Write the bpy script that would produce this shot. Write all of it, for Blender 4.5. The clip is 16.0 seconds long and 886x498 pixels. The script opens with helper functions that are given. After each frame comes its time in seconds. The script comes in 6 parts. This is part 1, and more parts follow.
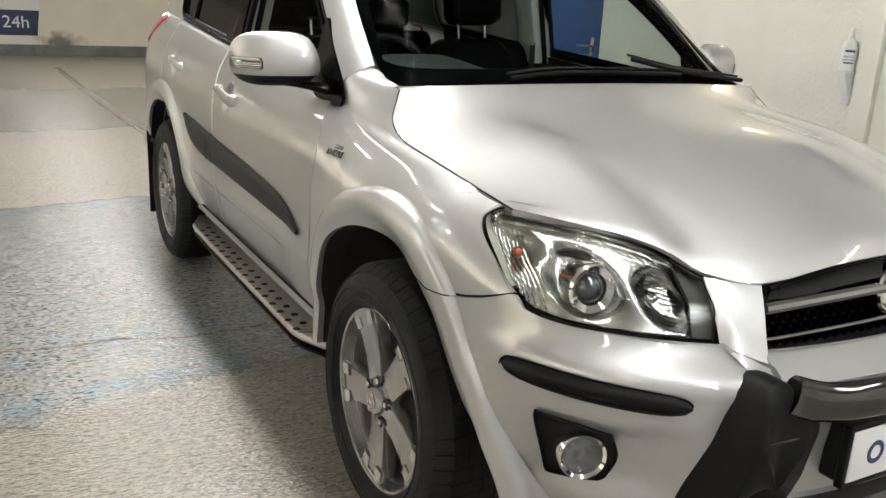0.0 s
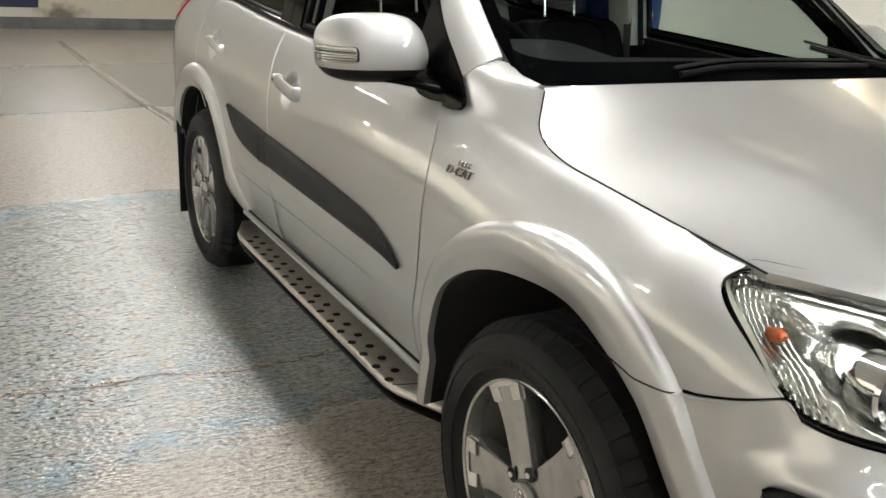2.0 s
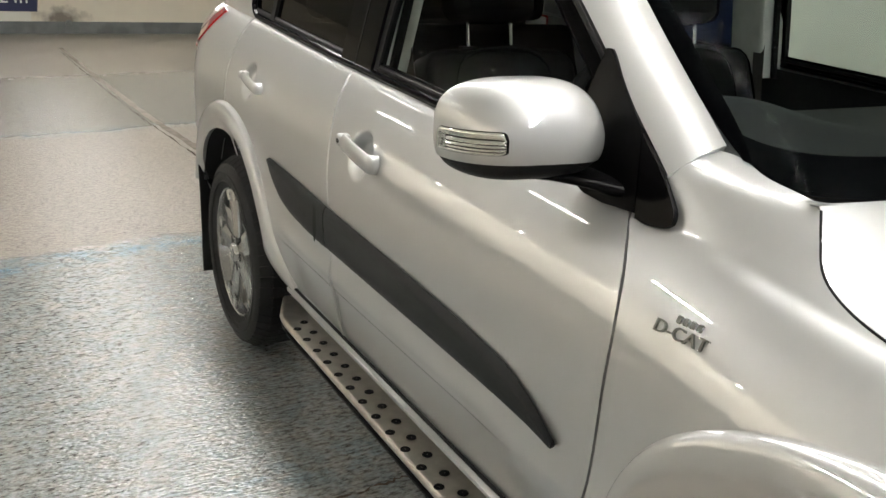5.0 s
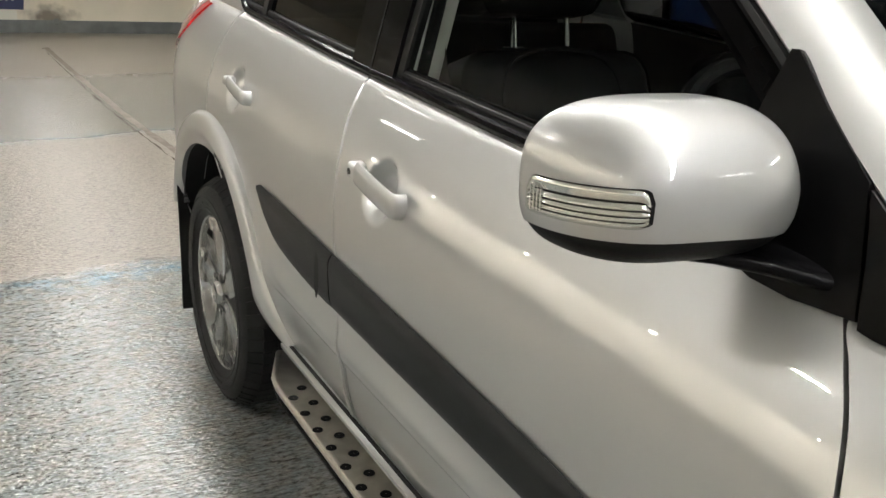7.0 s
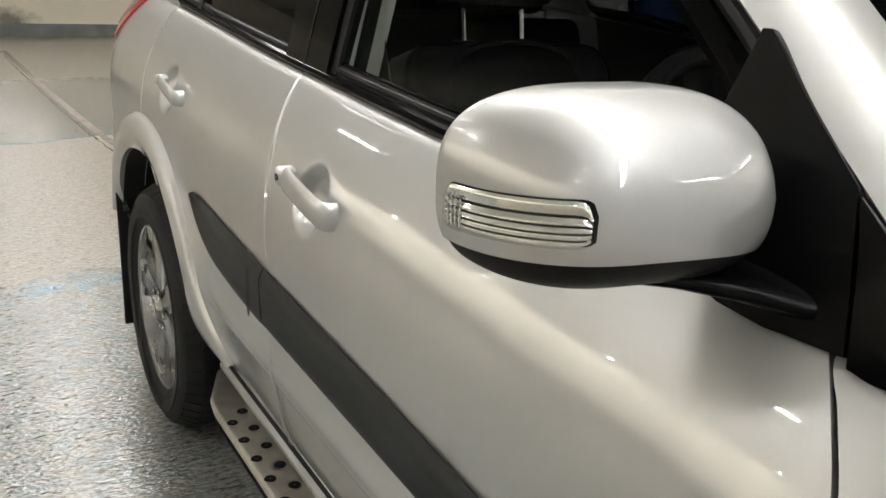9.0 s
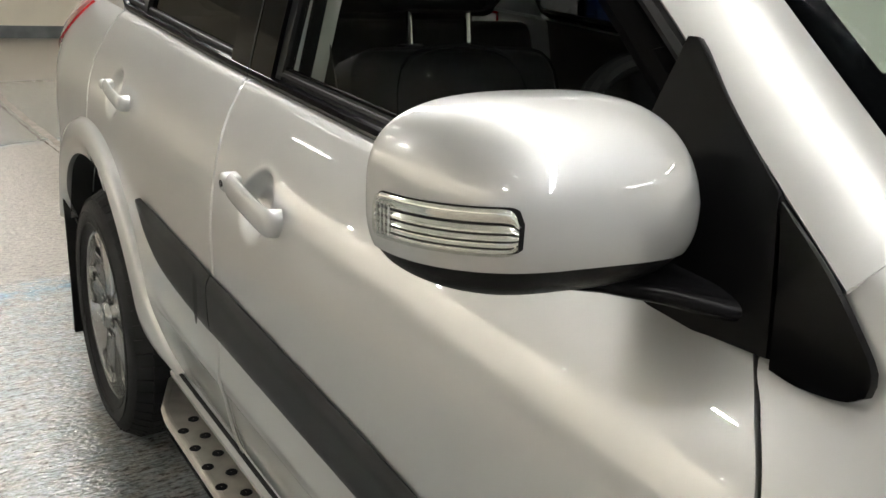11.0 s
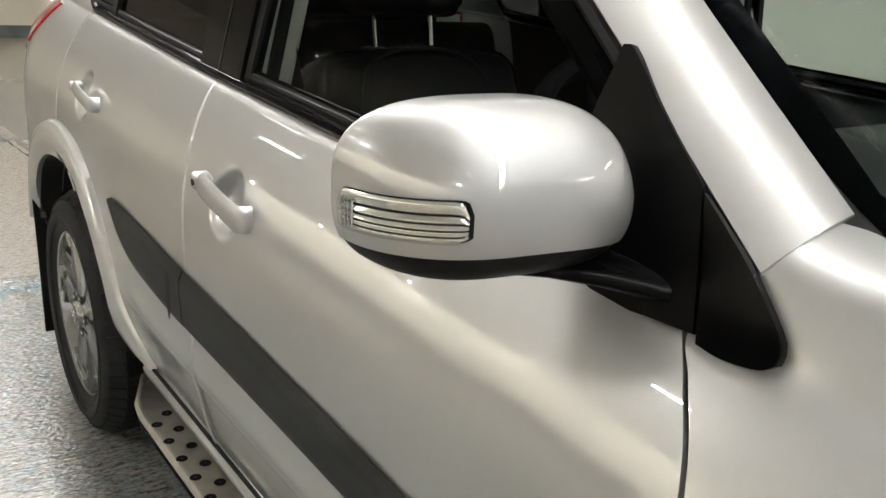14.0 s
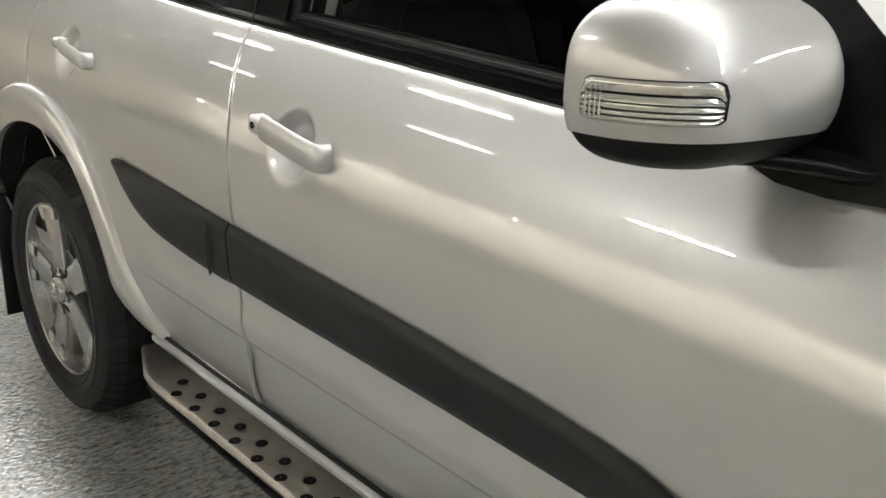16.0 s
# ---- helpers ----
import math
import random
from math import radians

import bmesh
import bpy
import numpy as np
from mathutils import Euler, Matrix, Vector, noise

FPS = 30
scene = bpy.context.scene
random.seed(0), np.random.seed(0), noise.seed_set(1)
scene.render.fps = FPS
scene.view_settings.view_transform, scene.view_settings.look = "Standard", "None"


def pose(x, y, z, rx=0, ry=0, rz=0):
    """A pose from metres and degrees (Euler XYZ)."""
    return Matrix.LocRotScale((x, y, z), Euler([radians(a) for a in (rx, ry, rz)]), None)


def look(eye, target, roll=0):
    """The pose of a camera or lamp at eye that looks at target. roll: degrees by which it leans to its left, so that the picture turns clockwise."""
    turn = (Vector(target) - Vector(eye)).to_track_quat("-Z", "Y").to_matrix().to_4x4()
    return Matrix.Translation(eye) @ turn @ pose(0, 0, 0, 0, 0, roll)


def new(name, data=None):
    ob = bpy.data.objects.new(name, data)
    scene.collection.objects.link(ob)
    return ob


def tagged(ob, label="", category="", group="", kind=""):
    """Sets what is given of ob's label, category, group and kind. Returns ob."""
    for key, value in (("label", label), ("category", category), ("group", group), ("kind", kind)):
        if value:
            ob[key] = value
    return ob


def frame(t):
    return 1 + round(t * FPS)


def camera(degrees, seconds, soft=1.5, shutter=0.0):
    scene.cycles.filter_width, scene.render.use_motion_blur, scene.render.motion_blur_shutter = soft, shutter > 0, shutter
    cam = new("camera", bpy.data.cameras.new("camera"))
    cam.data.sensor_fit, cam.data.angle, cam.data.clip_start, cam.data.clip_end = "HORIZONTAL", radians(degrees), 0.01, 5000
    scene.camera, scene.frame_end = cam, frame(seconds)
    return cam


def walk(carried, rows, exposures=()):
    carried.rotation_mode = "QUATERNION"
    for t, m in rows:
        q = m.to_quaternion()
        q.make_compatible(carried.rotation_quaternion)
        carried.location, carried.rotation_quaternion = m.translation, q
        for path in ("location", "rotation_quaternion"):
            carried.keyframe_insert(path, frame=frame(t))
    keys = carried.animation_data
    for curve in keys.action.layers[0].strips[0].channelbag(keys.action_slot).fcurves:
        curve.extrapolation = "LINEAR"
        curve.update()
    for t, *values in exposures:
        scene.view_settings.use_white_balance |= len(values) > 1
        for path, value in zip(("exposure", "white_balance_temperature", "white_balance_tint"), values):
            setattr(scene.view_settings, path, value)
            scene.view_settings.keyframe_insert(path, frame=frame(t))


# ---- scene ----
cam = camera(55.1, 16.0)
METRES, EYE, TILT, LEAN, TURN = 8.0, 1.5, 0.0, 0.0, 0.0
PATH = [
    (0, (-1.709, -1.803, 1.353), (-0.765, -0.132, 0.791), 3.0),
    (0.5, (-1.771, -1.645, 1.31), (-0.827, 0.025, 0.747), 3.1),
    (1, (-1.827, -1.47, 1.294), (-0.884, 0.197, 0.719), 3.1),
    (1.5, (-1.788, -1.314, 1.312), (-0.849, 0.345, 0.707), 3.0),
    (2, (-1.742, -1.166, 1.344), (-0.803, 0.486, 0.719), 3.0),
    (2.5, (-1.76, -1.036, 1.402), (-0.824, 0.614, 0.77), 2.9),
    (3, (-1.801, -0.924, 1.426), (-0.864, 0.726, 0.796), 3.0),
    (3.5, (-1.808, -0.829, 1.414), (-0.874, 0.823, 0.784), 3.0),
    (4, (-1.739, -0.699, 1.405), (-0.805, 0.952, 0.772), 2.9),
    (4.5, (-1.681, -0.563, 1.405), (-0.746, 1.089, 0.772), 2.8),
    (5, (-1.655, -0.402, 1.402), (-0.722, 1.249, 0.766), 2.6),
    (5.2, (-1.679, -0.324, 1.402), (-0.702, 1.302, 0.768), 2.6),
    (7.5, (-1.414, 0.186, 1.327), (-0.475, 1.837, 0.699), 3.1),
    (8, (-1.374, 0.242, 1.317), (-0.429, 1.89, 0.692), 3.1),
    (8.5, (-1.367, 0.226, 1.315), (-0.4, 1.862, 0.693), 3.0),
    (9, (-1.356, 0.207, 1.317), (-0.362, 1.827, 0.696), 2.9),
    (9.5, (-1.35, 0.201, 1.32), (-0.325, 1.802, 0.699), 3.0),
    (10, (-1.342, 0.198, 1.32), (-0.3, 1.788, 0.701), 3.0),
    (12.5, (-1.334, 0.178, 1.333), (-0.229, 1.727, 0.717), 3.0),
    (13, (-1.338, 0.169, 1.33), (-0.225, 1.712, 0.712), 3.0),
    (13.5, (-1.349, 0.159, 1.33), (-0.228, 1.696, 0.714), 3.0),
    (14, (-1.365, 0.133, 1.339), (-0.237, 1.665, 0.723), 3.0),
    (14.5, (-1.389, 0.127, 1.337), (-0.255, 1.654, 0.719), 3.0),
    (15, (-1.452, 0.165, 1.329), (-0.3, 1.678, 0.71), 2.8),
    (15.5, (-1.561, 0.246, 1.287), (-0.343, 1.706, 0.665), 2.6),
    (16, (-1.605, 0.307, 1.25), (-0.287, 1.667, 0.607), 2.7),
]
walk(cam, [(t, look(eye, target, roll)) for t, eye, target, roll in PATH])

# ---- world and lights ----
world = bpy.data.worlds.new("world")
scene.world = world
world.use_nodes = True
world.node_tree.nodes["Background"].inputs[0].default_value = (0.9, 0.95, 1.0, 1)
world.node_tree.nodes["Background"].inputs[1].default_value = 0.02


# ---- materials ----
def material(name, color, rough=0.5, metal=0.0, coat=0.0, spec=0.5, vary=0.0, scale=8.0, bump=0.0, bump_scale=60.0, second=None, fac=(0.4, 0.6), emit=0.0):
    """A procedural surface: a base colour mixed with a second one by noise, with fine relief."""
    m = bpy.data.materials.new(name)
    m.use_nodes = True
    n, l = m.node_tree.nodes, m.node_tree.links
    b = n["Principled BSDF"]
    b.inputs["Base Color"].default_value = (*color, 1)
    b.inputs["Roughness"].default_value = rough
    b.inputs["Metallic"].default_value = metal
    b.inputs["Coat Weight"].default_value = coat
    b.inputs["Coat Roughness"].default_value = 0.03
    b.inputs["Specular IOR Level"].default_value = spec
    tc = n.new("ShaderNodeTexCoord")
    if second or vary:
        second = second or tuple(c * (1 - vary) for c in color)
        t = n.new("ShaderNodeTexNoise")
        t.inputs["Scale"].default_value, t.inputs["Detail"].default_value = scale, 8
        r = n.new("ShaderNodeValToRGB")
        r.color_ramp.elements[0].position, r.color_ramp.elements[1].position = fac
        r.color_ramp.elements[0].color, r.color_ramp.elements[1].color = (*color, 1), (*second, 1)
        l.new(tc.outputs["Object"], t.inputs["Vector"])
        l.new(t.outputs["Fac"], r.inputs["Fac"])
        l.new(r.outputs["Color"], b.inputs["Base Color"])
    if bump:
        t = n.new("ShaderNodeTexNoise")
        t.inputs["Scale"].default_value, t.inputs["Detail"].default_value = bump_scale, 4
        u = n.new("ShaderNodeBump")
        u.inputs["Strength"].default_value, u.inputs["Distance"].default_value = bump, 0.01
        l.new(tc.outputs["Object"], t.inputs["Vector"])
        l.new(t.outputs["Fac"], u.inputs["Height"])
        l.new(u.outputs["Normal"], b.inputs["Normal"])
    if emit:
        b.inputs["Emission Color"].default_value = (*color, 1)
        b.inputs["Emission Strength"].default_value = emit
    return m


def glass(name, tint, gloss=1.0, rough=0.0):
    """Thin glass: lets tinted light through and mirrors by Fresnel."""
    m = bpy.data.materials.new(name)
    m.use_nodes = True
    n, l = m.node_tree.nodes, m.node_tree.links
    n.clear()
    out, mix = n.new("ShaderNodeOutputMaterial"), n.new("ShaderNodeMixShader")
    a, b, f = n.new("ShaderNodeBsdfTransparent"), n.new("ShaderNodeBsdfGlossy"), n.new("ShaderNodeLayerWeight")
    a.inputs[0].default_value = (*tint, 1)
    b.inputs[0].default_value = (gloss, gloss, gloss, 1)
    b.inputs["Roughness"].default_value = rough
    f.inputs["Blend"].default_value = 0.5
    power, share = n.new("ShaderNodeMath"), n.new("ShaderNodeMath")
    power.operation, share.operation = "POWER", "MULTIPLY_ADD"
    power.inputs[1].default_value = 5.0
    share.inputs[1].default_value, share.inputs[2].default_value = 0.9, 0.045
    l.new(f.outputs["Facing"], power.inputs[0])
    l.new(power.outputs[0], share.inputs[0])
    l.new(share.outputs[0], mix.inputs[0])
    l.new(a.outputs[0], mix.inputs[1])
    l.new(b.outputs[0], mix.inputs[2])
    l.new(mix.outputs[0], out.inputs[0])
    return m


def car_paint():
    """Silver metallic paint: a soft flake layer under a clear sharp coat."""
    m = material("silver_paint", (0.47, 0.477, 0.47), rough=0.42, metal=0.62, coat=1.0)
    n, l = m.node_tree.nodes, m.node_tree.links
    b = n["Principled BSDF"]
    tc = n.new("ShaderNodeTexCoord")
    flake = n.new("ShaderNodeTexNoise")
    flake.inputs["Scale"].default_value, flake.inputs["Detail"].default_value = 600, 2
    ramp = n.new("ShaderNodeMapRange")
    ramp.inputs["To Min"].default_value, ramp.inputs["To Max"].default_value = 0.40, 0.44
    l.new(tc.outputs["Object"], flake.inputs["Vector"])
    l.new(flake.outputs["Fac"], ramp.inputs["Value"])
    l.new(ramp.outputs[0], b.inputs["Roughness"])
    b.inputs["Coat Roughness"].default_value = 0.02
    b.inputs["Coat IOR"].default_value = 2.1
    return m


PAINT = car_paint()
BLACK_PLASTIC = material("black_plastic", (0.006, 0.006, 0.0064), rough=0.46, spec=0.14, bump=0.12, bump_scale=900)
GREY_PLASTIC = material("grey_plastic", (0.011, 0.0125, 0.0135), rough=0.5, spec=0.25, bump=0.12, bump_scale=700, vary=0.2, scale=5)
GLOSS_BLACK = material("gloss_black", (0.002, 0.002, 0.0022), rough=0.10, coat=0.0, spec=0.06)
TRIM_BLACK = material("black_trim", (0.0035, 0.0035, 0.0038), rough=0.22, spec=0.05, bump=0.05, bump_scale=900)
# the underbody's black, also painted in for the shade of hollows and openings
DARK_VOID = material("underbody_and_shade_black", (0.006, 0.006, 0.006), rough=0.9)
RUBBER = material("tyre_rubber", (0.011, 0.011, 0.0115), rough=0.7, spec=0.3, vary=0.35, scale=14, bump=0.2, bump_scale=300)
SEAL = material("rubber_seal", (0.005, 0.005, 0.0055), rough=0.5, spec=0.15)
ALLOY = material("alloy", (0.50, 0.50, 0.49), rough=0.21, metal=0.95, vary=0.15, scale=20)
CHROME = material("chrome", (0.85, 0.85, 0.85), rough=0.06, metal=1.0)
SATIN = material("satin_aluminium", (0.60, 0.57, 0.52), rough=0.38, metal=0.9, vary=0.12, scale=30, bump=0.05, bump_scale=400)
WINDOW = glass("window_glass", (0.66, 0.70, 0.68), 0.1)
SCREEN = glass("windscreen_glass", (0.70, 0.77, 0.74), 0.04)
PRIVACY = glass("privacy_glass", (0.05, 0.05, 0.055), 0.45)
CLEAR = glass("clear_lens", (0.93, 0.94, 0.92))
LAMP_LENS = glass("headlight_lens", (0.90, 0.91, 0.88), 0.16, 0.05)
INTERIOR = material("cabin_plastic", (0.007, 0.0075, 0.008), rough=0.6, spec=0.3, bump=0.2, bump_scale=500)
LEATHER = material("black_leather", (0.006, 0.006, 0.0065), rough=0.6, spec=0.06, bump=0.004, bump_scale=40, vary=0.3, scale=9)
HEADLINER = material("headliner", (0.012, 0.012, 0.012), rough=0.95)
RED_LENS = material("red_lens", (0.45, 0.012, 0.015), rough=0.12, coat=1.0)
AMBER = material("amber_lens", (0.42, 0.10, 0.03), rough=0.15, coat=1.0)
REFLECTOR = material("lamp_reflector", (0.52, 0.52, 0.505), rough=0.24, metal=1.0, vary=0.3, scale=25)
WHITE_PLATE = material("white_plate", (0.8, 0.8, 0.8), rough=0.35)
DARK_CHROME = material("dark_chrome", (0.11, 0.11, 0.11), rough=0.10, metal=1.0)
GREY_CHROME = material("grey_chrome", (0.34, 0.34, 0.34), rough=0.12, metal=1.0)
LOGO_BLUE = material("navy_ink", (0.03, 0.04, 0.12), rough=0.4)


# ---- mesh helpers ----
def arr(*p):
    return np.array(p, float)


def curve(points, n, smooth=True):
    """n points along a Catmull-Rom line through a few points, spread by length."""
    p = np.array(points, float)
    if smooth and len(p) > 2:
        q = np.vstack([2 * p[0] - p[1], p, 2 * p[-1] - p[-2]])
        out = []
        for i in range(1, len(q) - 2):
            for t in np.linspace(0, 1, 12, endpoint=False):
                a, b, c, d = q[i - 1 : i + 3]
                out.append(0.5 * (2 * b + (c - a) * t + (2 * a - 5 * b + 4 * c - d) * t * t + (3 * b - a - 3 * c + d) * t**3))
        p = np.array(out + [p[-1]])
    s = np.r_[0, np.cumsum(np.linalg.norm(np.diff(p, axis=0), axis=1))]
    u = np.linspace(0, s[-1], n)
    return np.stack([np.interp(u, s, p[:, k]) for k in range(p.shape[1])], 1)


def coons(bottom, top, left, right, n, m):
    """A patch between four lines; bottom and top run from left to right, left and right from bottom to top."""
    b, t, l, r = curve(bottom, n), curve(top, n), curve(left, m), curve(right, m)
    u, v = np.linspace(0, 1, n)[None, :, None], np.linspace(0, 1, m)[:, None, None]
    ruled = (1 - v) * b[None] + v * t[None] + (1 - u) * l[:, None] + u * r[:, None]
    return ruled - ((1 - u) * (1 - v) * b[0] + u * (1 - v) * b[-1] + (1 - u) * v * t[0] + u * v * t[-1])


def make(name, verts, faces, mat, parent=None, label="", sharp=35, mirror=False):
    """One mesh object; with mirror a second one on the other side of the car."""
    verts = np.asarray(verts, float)
    made = []
    for side in (1, -1) if mirror else (1,):
        me = bpy.data.meshes.new(name)
        v = verts * (side, 1, 1)
        me.from_pydata(v.tolist(), [], [f if side == 1 else f[::-1] for f in faces])
        me.polygons.foreach_set("use_smooth", [True] * len(me.polygons))
        me.set_sharp_from_angle(angle=radians(sharp))
        me.materials.append(mat)
        ob = new(name, me)
        holder = parent[0 if side == 1 else -1] if isinstance(parent, (list, tuple)) else parent
        if holder:
            ob.parent = holder
            ob.matrix_parent_inverse = Matrix.Translation(-holder.location) if holder.parent is None else Matrix()
        tagged(ob, label)
        made.append(ob)
    return made if mirror else made[0]


def grid_faces(n, m, wrap=False, start=0):
    """Faces of m rows of n points."""
    out = []
    for j in range(m - 1):
        for i in range(n if wrap else n - 1):
            k = (i + 1) % n
            out.append((start + j * n + i, start + j * n + k, start + (j + 1) * n + k, start + (j + 1) * n + i))
    return out


def normals(p):
    du, dv = np.gradient(p, axis=1), np.gradient(p, axis=0)
    c = np.cross(du, dv)
    return c / (np.linalg.norm(c, axis=2, keepdims=True) + 1e-12)


def sheet(p, fold=0.012, flip=False, keep=None):
    """A panel: the grid p, its edges rounded and turned in by fold."""
    m, n = p.shape[:2]
    nor = normals(p) * (-1 if flip else 1)
    verts = [*p.reshape(-1, 3)]
    faces = [f for f in grid_faces(n, m) if keep is None or keep(np.mean([verts[i] for i in f], axis=0))]
    if flip:
        faces = [f[::-1] for f in faces]
    ring = [(0, i) for i in range(n)] + [(j, n - 1) for j in range(1, m)] + [(m - 1, i) for i in range(n - 2, -1, -1)] + [(j, 0) for j in range(m - 2, 0, -1)]
    if fold:
        used = set(i for f in faces for i in f)
        base = len(verts)
        for j, i in ring:
            verts.append(p[j, i] - nor[j, i] * fold * 0.25 + (p[j, i] - p[min(max(j, 1), m - 2), min(max(i, 1), n - 2)]) * 0.03)
        for j, i in ring:
            verts.append(p[j, i] - nor[j, i] * fold)
        k = len(ring)
        for a in range(k):
            b = (a + 1) % k
            ia, ib = ring[a][0] * n + ring[a][1], ring[b][0] * n + ring[b][1]
            if ia in used and ib in used:
                one, two = (ib, ia, base + a, base + b), (base + b, base + a, base + k + a, base + k + b)
                faces += [one[::-1], two[::-1]] if flip else [one, two]
    return verts, faces


def lathe(profile, n=48, axis="x", at=(0, 0, 0)):
    """Turns (along, radius) pairs about an axis through at."""
    verts, a = [], np.linspace(0, 2 * np.pi, n, endpoint=False)
    for s, r in profile:
        for c, d in zip(np.cos(a), np.sin(a)):
            v = {"x": (s, r * c, r * d), "y": (r * d, s, r * c), "z": (r * c, r * d, s)}[axis]
            verts.append(np.add(v, at))
    return verts, grid_faces(n, len(profile), True)


def tube(points, radius, n=10, smooth=True, k=24, caps=True, flat=1.0):
    """A round bar along a line."""
    p = curve(points, k, smooth)
    tan = np.gradient(p, axis=0)
    tan /= np.linalg.norm(tan, axis=1, keepdims=True) + 1e-12
    up = np.array((0, 0, 1.0)) if abs(tan[:, 2]).mean() < 0.8 else np.array((0, 1.0, 0))
    verts = []
    for c, t in zip(p, tan):
        a = np.cross(t, up)
        a /= np.linalg.norm(a)
        b = np.cross(a, t)
        verts += [c + radius * (np.cos(w) * a + flat * np.sin(w) * b) for w in np.linspace(0, 2 * np.pi, n, endpoint=False)]
    faces = grid_faces(n, k, True)
    if caps:
        faces += [tuple(range(n))[::-1], tuple(range((k - 1) * n, k * n))]
    return verts, faces


def rounded(size, at=(0, 0, 0), r=0.02, seg=3, turn=None, shape=None):
    """A box with rounded edges, turned and then bent by shape(v)."""
    bm = bmesh.new()
    bmesh.ops.create_cube(bm, size=1.0)
    bmesh.ops.scale(bm, vec=size, verts=bm.verts)
    if shape:
        bmesh.ops.subdivide_edges(bm, edges=bm.edges, cuts=5, use_grid_fill=True)
    sharp = [e for e in bm.edges if e.calc_face_angle(0) > 0.5]
    bmesh.ops.bevel(bm, geom=sharp, offset=r, segments=seg, affect="EDGES", profile=0.5)
    if shape:
        for v in bm.verts:
            v.co = shape(v.co.copy())
    m = Matrix.Translation(at) @ (turn if turn else Matrix())
    verts = [tuple(m @ v.co) for v in bm.verts]
    bm.verts.index_update()
    faces = [tuple(v.index for v in f.verts) for f in bm.faces]
    bm.free()
    return verts, faces


def join(*meshes):
    verts, faces = [], []
    for v, f in meshes:
        k = len(verts)
        verts += [tuple(map(float, p)) for p in v]
        faces += [tuple(i + k for i in g) for g in f]
    return verts, faces


def prism(outline, depth, along):
    """A flat outline (3D points) given thickness."""
    p, d = np.array(outline, float), np.array(along, float) * depth
    n = len(p)
    return [*p, *(p + d)], [tuple(range(n)), tuple(range(2 * n - 1, n - 1, -1))] + [(i, i + n, (i + 1) % n + n, (i + 1) % n) for i in range(n)]


BASE = Vector((0, 1.28, 0))


def thing(name, label, category, at=(0, 0, 0), group="", kind=""):
    ob = new(name)
    ob.location = at
    bpy.context.view_layer.update()
    return tagged(ob, label, category, group, kind)


# ---- the garage ----
WALL_E, WALL_N, WALL_W, WALL_S, CEIL = 2.67, 15.7, -7.2, -9.0, 2.75


